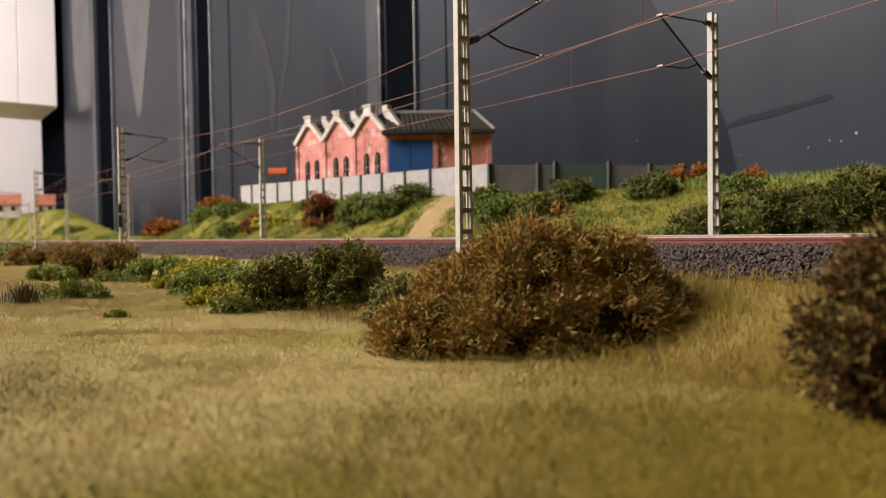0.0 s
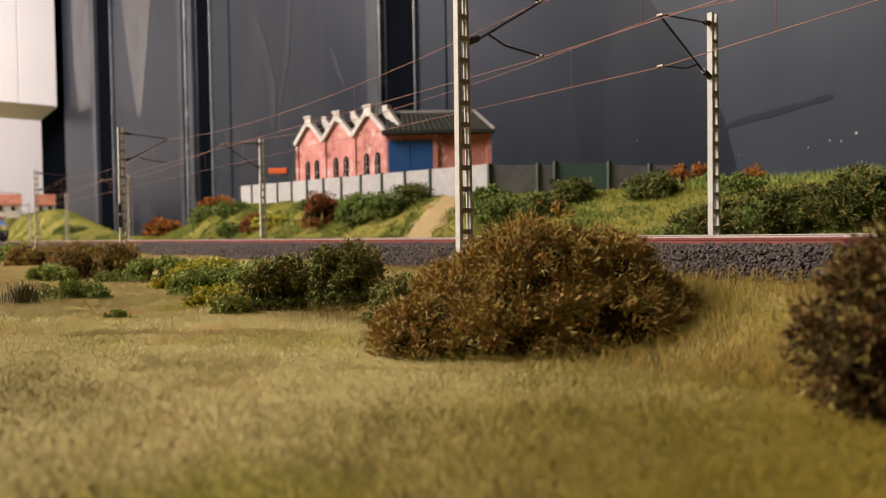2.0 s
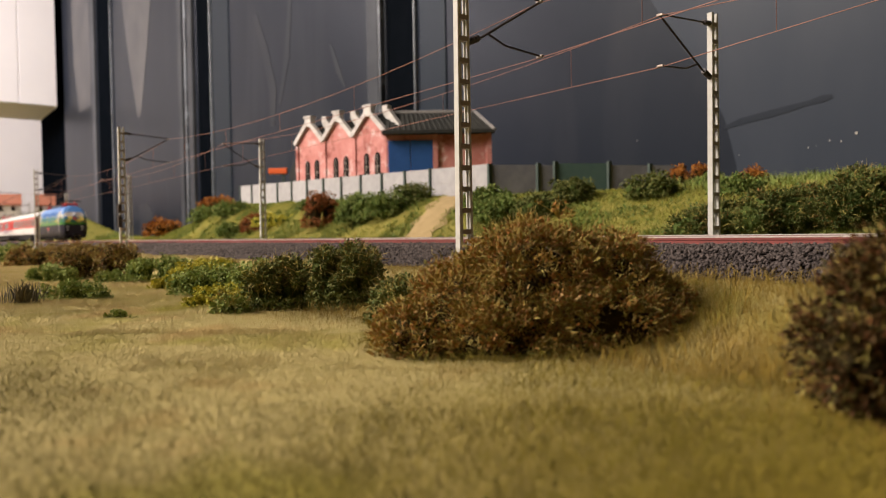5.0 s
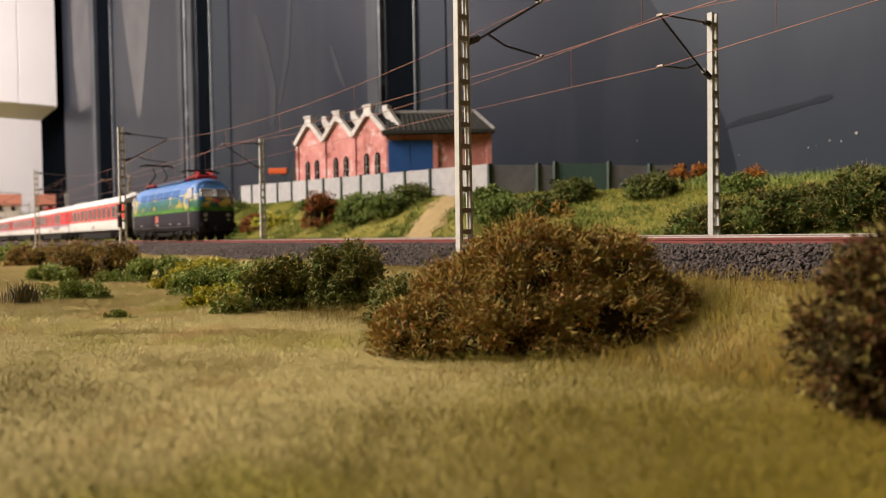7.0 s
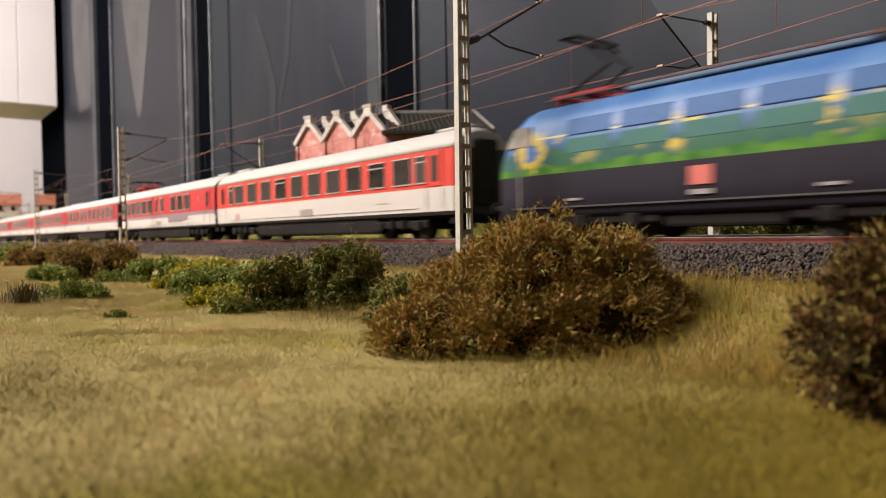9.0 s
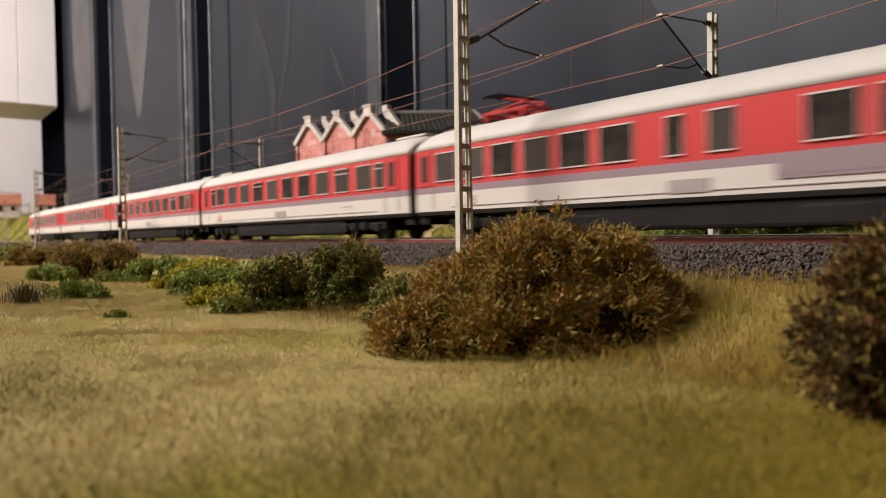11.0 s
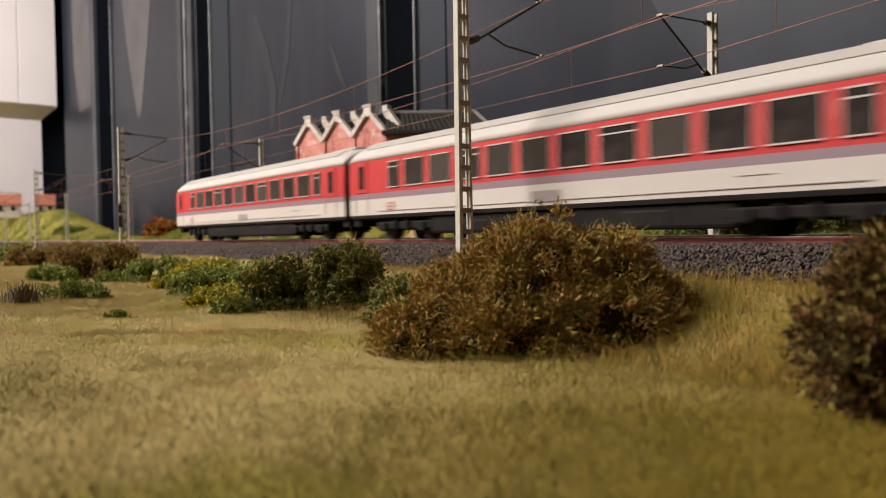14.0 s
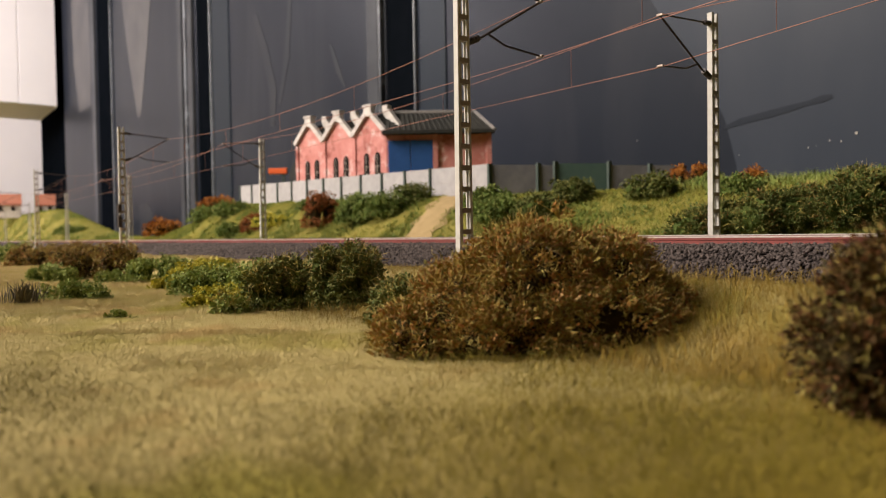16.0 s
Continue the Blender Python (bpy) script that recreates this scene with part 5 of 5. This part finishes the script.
def window_frame(bm, w, h, bar):
    t = 0.00045
    for z in (-h / 2, h / 2):
        box(bm, (0, -0.0001, z), (w + t, 0.0006, t))
    for x in (-w / 2, w / 2):
        box(bm, (x, 0.0001, 0), (0.00022, 0.0005, h))
    if bar:
        box(bm, (0, -0.0001, h / 2 - 0.0024), (w, 0.0006, t))


def bogie(parent, x, wheels=2, spread=0.0145, radius=0.0052, length=0.042):
    bg = shared("bogie", ("bogie", wheels, spread), lambda bm: [soft_box(bm, (0, sy * 0.0125, 0.0062), (length, 0.0022, 0.0034), 0.0006) for sy in (-1, 1)]
                + [soft_box(bm, (k * spread, sy * 0.0138, 0.0056), (0.005, 0.002, 0.0042), 0.0006) for sy in (-1, 1) for k in np.linspace(-1, 1, wheels)]
                + [rod(bm, (k * 0.0045, sy * 0.0138, 0.0042), (k * 0.0045, sy * 0.0138, 0.0085), 0.0013, 8) for sy in (-1, 1) for k in (-1, 1)]
                + [box(bm, (0, 0, 0.0075), (0.012, 0.024, 0.003))], M["under"], parent, pose(x, 0, 0), "dark bogie frame")
    for k in np.linspace(-1, 1, wheels):
        shared("wheelset", ("wheel", radius), lambda bm: [rod(bm, (0, sy * 0.0072, 0), (0, sy * 0.0098, 0), radius, 24) for sy in (-1, 1)]
               + [rod(bm, (0, sy * 0.0068, 0), (0, sy * 0.0074, 0), radius + 0.0007, 24) for sy in (-1, 1)] + [rod(bm, (0, -0.0098, 0), (0, 0.0098, 0), 0.0012, 8)],
               M["wheel"], bg, pose(k * spread, 0, radius))
    return bg


def coach(label, stripe=True, ribs=False, panto=False, red="red", layout="open", seats=10):
    ob = thing("passenger_coach", pose(0, NEAR_TRACK, 0), label, "railway coach", "coaches of the train")
    half = (COACH_PITCH - 0.0045) / 2
    # cross-section from the sole bar over the roof
    side = [(HALF_W - 0.0012, 0.0098), (HALF_W - 0.0002, 0.0112), (HALF_W, 0.0184), (HALF_W, 0.0210), (HALF_W, 0.0290), (HALF_W - 0.0002, 0.0362)]
    roof = [(HALF_W - 0.0003, 0.0364), (HALF_W - 0.0010, 0.0388), (HALF_W - 0.0032, 0.0413), (HALF_W - 0.0066, 0.0435), (HALF_W - 0.0108, 0.0451), (0.0018, 0.0458)]
    ring = [(-y, z) for y, z in side] + [(y, z) for y, z in side[::-1]]
    mats = [3, 2, 1 if stripe else 2, 0, 0, 0, 0, 0, 1 if stripe else 2, 2, 3, 3]
    bm = bmesh.new()
    st = [[(x, y * k, z) for y, z in ring] for x, k in ((-half, 0.955), (-half + 0.0012, 0.99), (-half + 0.012, 1), (half - 0.012, 1), (half - 0.0012, 0.99), (half, 0.955))]
    loft(bm, st, mats, False)
    part("body", bm, [M[red], M["mauve"], M["cream"], M["skirt"]], ob)
    bm = bmesh.new()
    rr = [(-y, z) for y, z in roof] + [(y, z) for y, z in roof[::-1]]
    st = []
    for x, k in ((-half + 0.0002, 0.72), (-half + 0.0016, 0.86), (-half + 0.005, 0.96), (-half + 0.012, 1.0), (half - 0.012, 1.0), (half - 0.005, 0.96), (half - 0.0016, 0.86), (half - 0.0002, 0.72)):
        w = 0.96 + 0.04 * smooth01(0.7, 1.0, k)
        st.append([(x, y * w, 0.0364 + (z - 0.0364) * k) for y, z in rr])
    loft(bm, st, [0] * len(rr))
    top = part("roof", bm, M["coach_roof"], ob, "light grey ribbed roof" if ribs else "light grey smooth roof")
    for y, z in ((0.0072, 0.0448), (0.0095, 0.0440), (0.0048, 0.0455), (0.0117, 0.0426)) if ribs else ():
        for sy in (-1, 1):
            shared("rib", ("roof_rib",), lambda bm: box(bm, (0, 0, 0), (2 * half - 0.02, 0.0005, 0.0010)), M["coach_roof"], top, pose(0, sy * y, z))
    for x in ((-half + 0.016, half - 0.016) if not ribs else (half - 0.02,)):
        shared("roof_vent", ("vent",), lambda bm: soft_box(bm, (0, 0, 0.0463), (0.022, 0.006, 0.0012), 0.0005), M["coach_roof"], top, pose(x, 0, 0))
    # windows
    xs = []
    if layout == "open":
        n, w, pitch = seats, 0.0136, 0.0177
        x0 = -half + 0.0475
        xs = [(-half + 0.039, 0.0082, True)] + [(x0 + 0.0068 + i * pitch, w, i % 4 == 2) for i in range(n)] + [(x0 + n * pitch + 0.0040, 0.0074, True)]
    elif layout == "cabin":
        w = 0.0134
        xs = [(-half + 0.0265, 0.0075, True)] + [(-half + 0.0398 + i * 0.0200, w, i % 5 == 3) for i in range(10)] + [(half - 0.0222, 0.0072, True)]
    else:
        xs = [(-half + 0.0212 + i * 0.0168, 0.0126, False) for i in range(6)] + [(-half + 0.1255, 0.0056, False), (-half + 0.1400, 0.0080, False)] + [(-half + 0.168 + i * 0.0165, 0.0120, False) for i in range(3)]
    for x, w, bar in xs:
        for sy in (-1, 1):
            win = shared("window", ("win", w), lambda bm: coach_window(bm, w, 0.0112), M["coach_glass"], ob, pose(x, sy * (HALF_W + 0.0001), 0.0287, 0, 0, 0 if sy < 0 else 180))
            shared("frame", ("frame", w, bar), lambda bm: window_frame(bm, w, 0.0112, bar), M["alu"], win, pose(0, -0.0001, 0))
    # end doors with their narrow windows
    for x in (-half + (0.0076 if layout == "dining" else 0.0125), half - 0.0125):
        for sy in (-1, 1):
            turn = pose(x, sy * (HALF_W + 0.00005), 0.0, 0, 0, 0 if sy < 0 else 180)
            dr = shared("door", ("door", stripe, red), lambda bm: [soft_box(bm, (0, 0, 0.0287), (0.0100, 0.0005, 0.0146), 0.0003, 0)], M[red], ob, turn)
            shared("window", ("doorwin",), lambda bm: soft_box(bm, (0, -0.0003, 0.0287), (0.0046, 0.0004, 0.0105), 0.0002), M["coach_glass"], dr, pose(0, 0, 0))
            shared("handrail", ("rail",), lambda bm: [rod(bm, (k * 0.0056, -0.0006, 0.0125), (k * 0.0056, -0.0006, 0.0205), 0.00018, 6) for k in (-1, 1)], M["alu"], dr, pose(0, 0, 0))
    # plain badges and lettering bars
    for x, z, w, h, mk, nm in ((-half + 0.036, 0.0150, 0.0052, 0.0034, "badge_pale", "badge"), (0.002, 0.0143, 0.013, 0.0038, "bar_grey", "lettering"),
                               (half - 0.030, 0.0278, 0.0046, 0.0009, "bar_pink", "class_mark"), (half - 0.030, 0.0300, 0.0046, 0.0030, "bar_pink", "class_mark"), (half - 0.052, 0.0160, 0.010, 0.0004, "bar_grey", "lettering")):
        for sy in (-1, 1):
            shared(nm, (nm, w, h, mk), lambda bm: [box(bm, (0, 0, 0), (w, 0.0002, h))] if w > 0.012 else [box(bm, (0, 0, z_), (w, 0.0002, h / 5)) for z_ in ((-h * 0.4, 0.0, h * 0.4) if h > 0.002 else (0.0,))] + [box(bm, (sx * w / 2, 0, 0), (h * 0.16, 0.0002, h)) for sx in (-1, 1)],
                   M[mk], ob, pose(x, sy * (HALF_W + 0.0001), z))
    bm = bmesh.new()
    for sy in (-1, 1):
        box(bm, (0, sy * (HALF_W + 0.00002), 0.0128), (2 * half - 0.05, 0.0003, 0.00022))
    part("sole_line", bm, M["bar_grey"], ob, "thin grey moulding line")
    # underframe, bogies, gangways, buffers
    bm = bmesh.new()
    box(bm, (0, 0, 0.0105), (2 * half - 0.006, 0.024, 0.003))
    soft_box(bm, (0.002, 0, 0.0064), (0.135, 0.027, 0.0082), 0.0012)
    soft_box(bm, (-0.040, 0, 0.0050), (0.02, 0.0275, 0.006), 0.0012)
    soft_box(bm, (0.040, 0, 0.0055), (0.018, 0.0275, 0.006), 0.001)
    part("underframe", bm, M["under"], ob, "dark underframe with equipment boxes")
    for x in (-half + 0.042, half - 0.042):
        bogie(ob, x)
    for sgn in (-1, 1):
        bm = bmesh.new()
        soft_box(bm, (sgn * (half + 0.0008), 0, 0.0265), (0.0036, 0.0115, 0.027), 0.0012)
        part("gangway", bm, M["rubber"], ob, "black rubber gangway")
        bm = bmesh.new()
        box(bm, (sgn * (half - 0.003), 0, 0.0085), (0.006, 0.026, 0.0045))
        for sy in (-1, 1):
            rod(bm, (sgn * half, sy * 0.010, 0.0108), (sgn * (half + 0.0018), sy * 0.010, 0.0108), 0.0022, 12)
        part("buffer_beam", bm, M["under"], ob)
    if panto:
        pantograph(ob, -half + 0.046, 0.0464, 0.004)
        bm = bmesh.new()
        for k in range(5):
            soft_box(bm, (-half + 0.007 + k * 0.0055, 0, 0.0468), (0.004, 0.010, 0.0016), 0.0005)
        part("roof_gear", bm, M["under"], ob, "dark roof fittings")
        for sy in (-1, 1):
            bm = bmesh.new()
            box(bm, (half - 0.078, sy * (HALF_W + 0.0001), 0.0172), (0.046, 0.0003, 0.0036))
            box(bm, (half - 0.083, sy * (HALF_W + 0.0001), 0.0150), (0.036, 0.0003, 0.0010))
            part("lettering", bm, M["mauve"], ob, "mauve lettering bar")
    return ob


def pantograph(parent, x, z, raise_by):
    bm = bmesh.new()
    for sy in (-1, 1):
        rod(bm, (x - 0.012, sy * 0.0065, z + 0.0016), (x + 0.012, sy * 0.0065, z + 0.0016), 0.0008, 6)
    for sx in (-1, 1):
        rod(bm, (x + sx * 0.012, -0.0070, z + 0.0016), (x + sx * 0.012, 0.0070, z + 0.0016), 0.0008, 6)
    rod(bm, (x, -0.0070, z + 0.0016), (x, 0.0070, z + 0.0016), 0.0011, 6)
    pg = part("pantograph", bm, M["panto_red"], parent, "red pantograph base frame")
    for sy in (-1, 1):
        for sx in (-1, 1):
            bm = bmesh.new()
            rod(bm, (x + sx * 0.010, sy * 0.0065, z - 0.0012), (x + sx * 0.010, sy * 0.0065, z + 0.0018), 0.0012, 8)
            part("insulator", bm, M["panto_red"], pg)
        bm = bmesh.new()
        knee = (x + 0.010, sy * 0.005, z + 0.0024 + raise_by * 0.45)
        rod(bm, (x - 0.008, sy * 0.006, z + 0.0022), knee, 0.0006, 6)
        rod(bm, knee, (x - 0.002, sy * 0.004, z + 0.003 + raise_by), 0.00045, 6)
        part("arm", bm, M["panto_red"] if raise_by < 0.01 else M["under"], pg)
    bm = bmesh.new()
    hz = z + 0.0034 + raise_by
    for dx in (-0.0025, 0.0025):
        rod(bm, (x - 0.002 + dx, -0.0105, hz), (x - 0.002 + dx, 0.0105, hz), 0.0006, 6)
    for sy in (-1, 1):
        rod(bm, (x - 0.0048, sy * 0.0105, hz), (x + 0.0008, sy * 0.0105, hz), 0.0006, 6)
        rod(bm, (x - 0.002, sy * 0.0105, hz), (x - 0.002, sy * 0.0150, hz - 0.0014), 0.0005, 6)
    part("collector_head", bm, M["under"], pg, "dark collector head")


def locomotive():
    ob = thing("electric_locomotive", pose(0, NEAR_TRACK, 0), "blue, yellow and green painted electric locomotive with dark lower body", "locomotive")
    half = 0.088
    stations, n = [], 0

    def ring(x, k, rise, nose):
        """k: narrowing in plan; rise: roof height factor; nose: how far the lower body runs ahead of the roof."""
        pts = [(0.0140, 0.0070), (0.0152, 0.0082), (0.0160, 0.0150), (0.0161, 0.0215), (0.0160, 0.0270), (0.0156, 0.0320), (0.0148, 0.0365), (0.0132, 0.0405), (0.0104, 0.0436), (0.0066, 0.0455), (0.0020, 0.0463)]
        full = [(-y, z) for y, z in pts] + [(y, z) for y, z in pts[::-1]]
        sgn = 1 if x > 0 else -1
        out = []
        for y, z in full:
            slope = smooth01(0.024, 0.0463, z)
            out.append((x - sgn * nose * float(slope), y * k, z if z < 0.036 else 0.036 + (z - 0.036) * rise))
        return out

    plan = [(x - 0.0085 if x > 0.07 else x, k, r, n) for x, k, r, n in ((0.0965, 0.70, 0.74, 0.0110), (0.0960, 0.80, 0.82, 0.0107), (0.0940, 0.90, 0.90, 0.0095), (0.0900, 0.965, 0.96, 0.0075), (0.0840, 0.99, 0.99, 0.0045), (0.074, 1.0, 1.0, 0.0012), (0.060, 1.0, 1.0, 0.0))]
    stations = [ring(-x, *r) for x, *r in plan] + [ring(x, *r) for x, *r in plan[::-1]]
    bm = bmesh.new()
    mats = [1, 1, 1, 0, 0, 0, 0, 0, 0, 0, 0, 0, 0, 0, 0, 0, 0, 0, 1, 1, 1, 1]
    loft(bm, stations, mats)
    bm.faces.ensure_lookup_table()
    caps = [fc for fc in bm.faces if len(fc.verts) > 4]
    bmesh.ops.bisect_plane(bm, geom=caps + [e for fc in caps for e in fc.edges] + [v for fc in caps for v in fc.verts], plane_co=(0, 0, 0.0218), plane_no=(0, 0, 1))
    for fc in bm.faces:
        if abs(fc.normal.x) > 0.8 and abs(fc.calc_center_median().x) > 0.075:
            fc.material_index = 1 if fc.calc_center_median().z < 0.0218 else 0
    part("body", bm, [M["livery"], M["navy"]], ob)
    # end faces: paint above the dark apron
    for sgn in (-1, 1):
        bm = bmesh.new()
        pts = [(-0.0094, 0.0215), (0.0094, 0.0215), (0.0094, 0.0270), (-0.0094, 0.0270)]
        for z0, z1, x0, x1, w in ((0.0215, 0.0270, 0.0884, 0.0880, 0.0112), (0.0270, 0.0320, 0.0880, 0.0857, 0.0110)):
            v = [bm.verts.new((sgn * x, y, z)) for x, y, z in ((x0, -w, z0), (x0, w, z0), (x1, w, z1), (x1, -w, z1))]
            b = [bm.verts.new((sgn * (x - 0.004), y, z)) for x, y, z in ((x0, -w, z0), (x0, w, z0), (x1, w, z1), (x1, -w, z1))]
            for q in ((0, 1, 2, 3), (0, 4, 5, 1), (1, 5, 6, 2), (2, 6, 7, 3), (3, 7, 4, 0), (7, 6, 5, 4)):
                bm.faces.new([(v + b)[i] for i in q])
        bmesh.ops.recalc_face_normals(bm, faces=bm.faces)
        part("nose_panel", bm, M["livery"], ob)
        for sy in (-1, 1):
            bm = bmesh.new()
            v = [bm.verts.new((sgn * x, sy * y, z)) for x, y, z in ((0.0858, 0.0008, 0.0322), (0.0848, 0.0104, 0.0322), (0.0812, 0.0098, 0.0376), (0.0824, 0.0008, 0.0376))]
            b = [bm.verts.new(p.co - Vector((sgn * 0.004, 0, 0))) for p in v]
            for q in ((0, 1, 2, 3), (0, 4, 5, 1), (1, 5, 6, 2), (2, 6, 7, 3), (3, 7, 4, 0), (7, 6, 5, 4)):
                bm.faces.new([(v + b)[i] for i in q])
            bmesh.ops.recalc_face_normals(bm, faces=bm.faces)
            pane = part("windscreen", bm, M["clear_glass"], ob, "dark windscreen pane")
            bm = bmesh.new()
            cs = [Vector((sgn * x, sy * y, z)) for x, y, z in ((0.0861, 0.0008, 0.0322), (0.0851, 0.0104, 0.0322), (0.0815, 0.0098, 0.0376), (0.0827, 0.0008, 0.0376))]
            for u, w in zip(cs, cs[1:] + cs[:1]):
                rod(bm, u, w, 0.00028, 5)
            part("frame", bm, M["alu"], pane, "bright window frame")
            bm = bmesh.new()
            rod(bm, (sgn * 0.0850, sy * 0.0085, 0.0185), (sgn * 0.0883, sy * 0.0085, 0.0185), 0.0016, 14)
            rod(bm, (sgn * 0.0850, sy * 0.0085, 0.0150), (sgn * 0.0883, sy * 0.0085, 0.0150), 0.0011, 14)
            part("headlight", bm, M["lamp_glass"], ob, "round headlamp pair")
            bm = bmesh.new()
            rod(bm, (sgn * 0.0870, sy * 0.0102, 0.0108), (sgn * 0.0920, sy * 0.0102, 0.0108), 0.0014, 10)
            rod(bm, (sgn * 0.0920, sy * 0.0102, 0.0108), (sgn * 0.0929, sy * 0.0102, 0.0108), 0.0027, 14)
            part("buffer", bm, M["under"], ob)
            bm = bmesh.new()
            v = [bm.verts.new(p) for p in ((sgn * 0.0690, sy * 0.0159, 0.0318), (sgn * 0.0815, sy * 0.0156, 0.0318), (sgn * 0.0775, sy * 0.0148, 0.0386), (sgn * 0.0700, sy * 0.0149, 0.0386))]
            b = [bm.verts.new(p.co - Vector((0, sy * 0.002, 0))) for p in v]
            for q in ((0, 1, 2, 3), (0, 4, 5, 1), (1, 5, 6, 2), (2, 6, 7, 3), (3, 7, 4, 0), (7, 6, 5, 4)):
                bm.faces.new([(v + b)[i] for i in q])
            bmesh.ops.recalc_face_normals(bm, faces=bm.faces)
            part("cab_window", bm, M["glare_glass"] if sgn > 0 else M["clear_glass"], ob, "side cab window")
        bm = bmesh.new()
        soft_box(bm, (sgn * 0.0845, 0, 0.0085), (0.006, 0.027, 0.0055), 0.001)
        soft_box(bm, (sgn * 0.0890, 0, 0.0085), (0.006, 0.005, 0.004), 0.0008)
        part("buffer_beam", bm, M["under"], ob)
        bm = bmesh.new()
        box(bm, (sgn * 0.0873, 0, 0.0292), (0.0010, 0.0046, 0.0032))
        part("badge", bm, M["bar_pink"], ob, "plain red badge")
        pantograph(ob, sgn * 0.0555 + 0.002, 0.0468, 0.003 if sgn > 0 else 0.0165)
    # machine-room panels, badge, fittings
    for k in range(5):
        for sy in (-1, 1):
            bm = bmesh.new()
            soft_box(bm, (-0.044 + k * 0.0215, sy * 0.0154, 0.0362), (0.0185, 0.0008, 0.0055), 0.0003)
            for v in bm.verts:
                v.co.y -= sy * (v.co.z - 0.0335) * 0.30
            part("side_vent", bm, M["blue_vent"], ob, "dark blue side grille")
            bm = bmesh.new()
            soft_box(bm, (-0.044 + k * 0.0215, sy * 0.01575, 0.0300), (0.0178, 0.0007, 0.0050), 0.0003)
            for v in bm.verts:
                v.co.y -= sy * (v.co.z - 0.0275) * 0.085
            part("side_panel", bm, M["teal_panel"], ob, "dark green-blue side panel")
    for sy in (-1, 1):
        bm = bmesh.new()
        box(bm, (-0.004, sy * 0.01615, 0.0172), (0.0068, 0.0003, 0.0052))
        part("badge", bm, M["bar_pink"], ob, "plain red badge")
        bm = bmesh.new()
        box(bm, (-0.004, sy * 0.01612, 0.0126), (0.0068, 0.0003, 0.0014))
        part("lettering", bm, M["bar_grey"], ob)
        for x in (-0.050, 0.030, 0.052):
            bm = bmesh.new()
            box(bm, (x, sy * 0.01605, 0.0126), (0.006, 0.0003, 0.0008))
            part("lettering", bm, M["bar_grey"], ob)
        for x in (-0.0745, 0.0745):
            bm = bmesh.new()
            rod(bm, (x, sy * 0.0162, 0.011), (x, sy * 0.0162, 0.031), 0.0003, 6)
            part("handrail", bm, M["alu"], ob)
        bm = bmesh.new()
        box(bm, (0, sy * 0.0161, 0.0103), (0.155, 0.0004, 0.0005))
        part("sole_line", bm, M["skirt"], ob)
    bm = bmesh.new()
    soft_box(bm, (0, 0, 0.0472), (0.072, 0.013, 0.0022), 0.0006)
    for x in np.linspace(-0.03, 0.03, 5):
        box(bm, (x, 0, 0.0484), (0.010, 0.010, 0.0012))
    part("roof_hood", bm, M["loco_roof"], ob, "blue-grey roof hood")
    bm = bmesh.new()
    for sy in (-1, 1):
        rod(bm, (-0.068, sy * 0.0085, 0.0475), (0.068, sy * 0.0085, 0.0475), 0.0004, 6)
    rod(bm, (-0.045, 0.002, 0.0505), (0.045, 0.002, 0.0505), 0.0004, 6)
    for x in np.linspace(-0.04, 0.04, 5):
        rod(bm, (x, 0.002, 0.0478), (x, 0.002, 0.0505), 0.0007, 8)
    part("roof_line", bm, M["roof_brown"], ob, "dark brown roof conductor")
    bm = bmesh.new()
    box(bm, (0, 0, 0.0075), (0.160, 0.024, 0.003))
    soft_box(bm, (0, 0, 0.0060), (0.036, 0.026, 0.006), 0.001)
    part("underframe", bm, M["under"], ob)
    for x in (-0.0500, 0.0500):
        bogie(ob, x, 3, 0.0215, 0.0070, 0.062)
    return ob


M["roof_brown"] = surface("brown_conductor", (0.07, 0.025, 0.02), (0.10, 0.04, 0.03), 200, 0.6)
M["blue_vent"] = surface("blue_grille", (0.032, 0.095, 0.26), (0.045, 0.125, 0.31), 300, 0.55, spec=0.2)
M["teal_panel"] = surface("teal_panel", (0.045, 0.14, 0.15), (0.06, 0.17, 0.13), 90, 0.55, spec=0.2)
loco = locomotive()
coaches = [
    coach("orange-red and white coach behind the locomotive", stripe=False, red="red_bright", layout="cabin"),
    coach("red and white dining coach with a red pantograph on its roof", panto=True, layout="dining"),
    coach("red and white coach with a mauve stripe and smooth roof", layout="cabin"),
    coach("red and white coach with a mauve stripe and smooth roof", layout="cabin"),
    coach("red and white open coach with a mauve stripe and ribbed roof", ribs=True),
    coach("red and white rear coach with a mauve stripe and ribbed roof", ribs=True),
]

def motions():
    """The whole train runs along the front track at a nearly even pace."""
    slip = [(0.0, -0.085), (2.0, -0.061), (3.0, -0.048), (4.1, -0.037), (5.3, -0.021), (6.5, -0.010), (7.0, -0.010), (7.5, -0.006), (8.0, -0.006), (8.5, -0.004), (9.2, -0.001), (10.2, -0.001), (11.3, -0.001), (12.5, -0.0015), (13.5, -0.006), (14.5, -0.006), (15.0, 0.002), (15.5, 0.0115), (16.0, 0.021)]
    for k, ob in enumerate(coaches + [loco]):
        lead = (5.5 - k) * COACH_PITCH if ob is not loco else 6 * COACH_PITCH + 0.109
        rows = [(t, pose(-0.5521 + 0.24426 * (t - 14) + d + lead, NEAR_TRACK, 0)) for t, d in slip]
        walk(ob, rows)


motions()
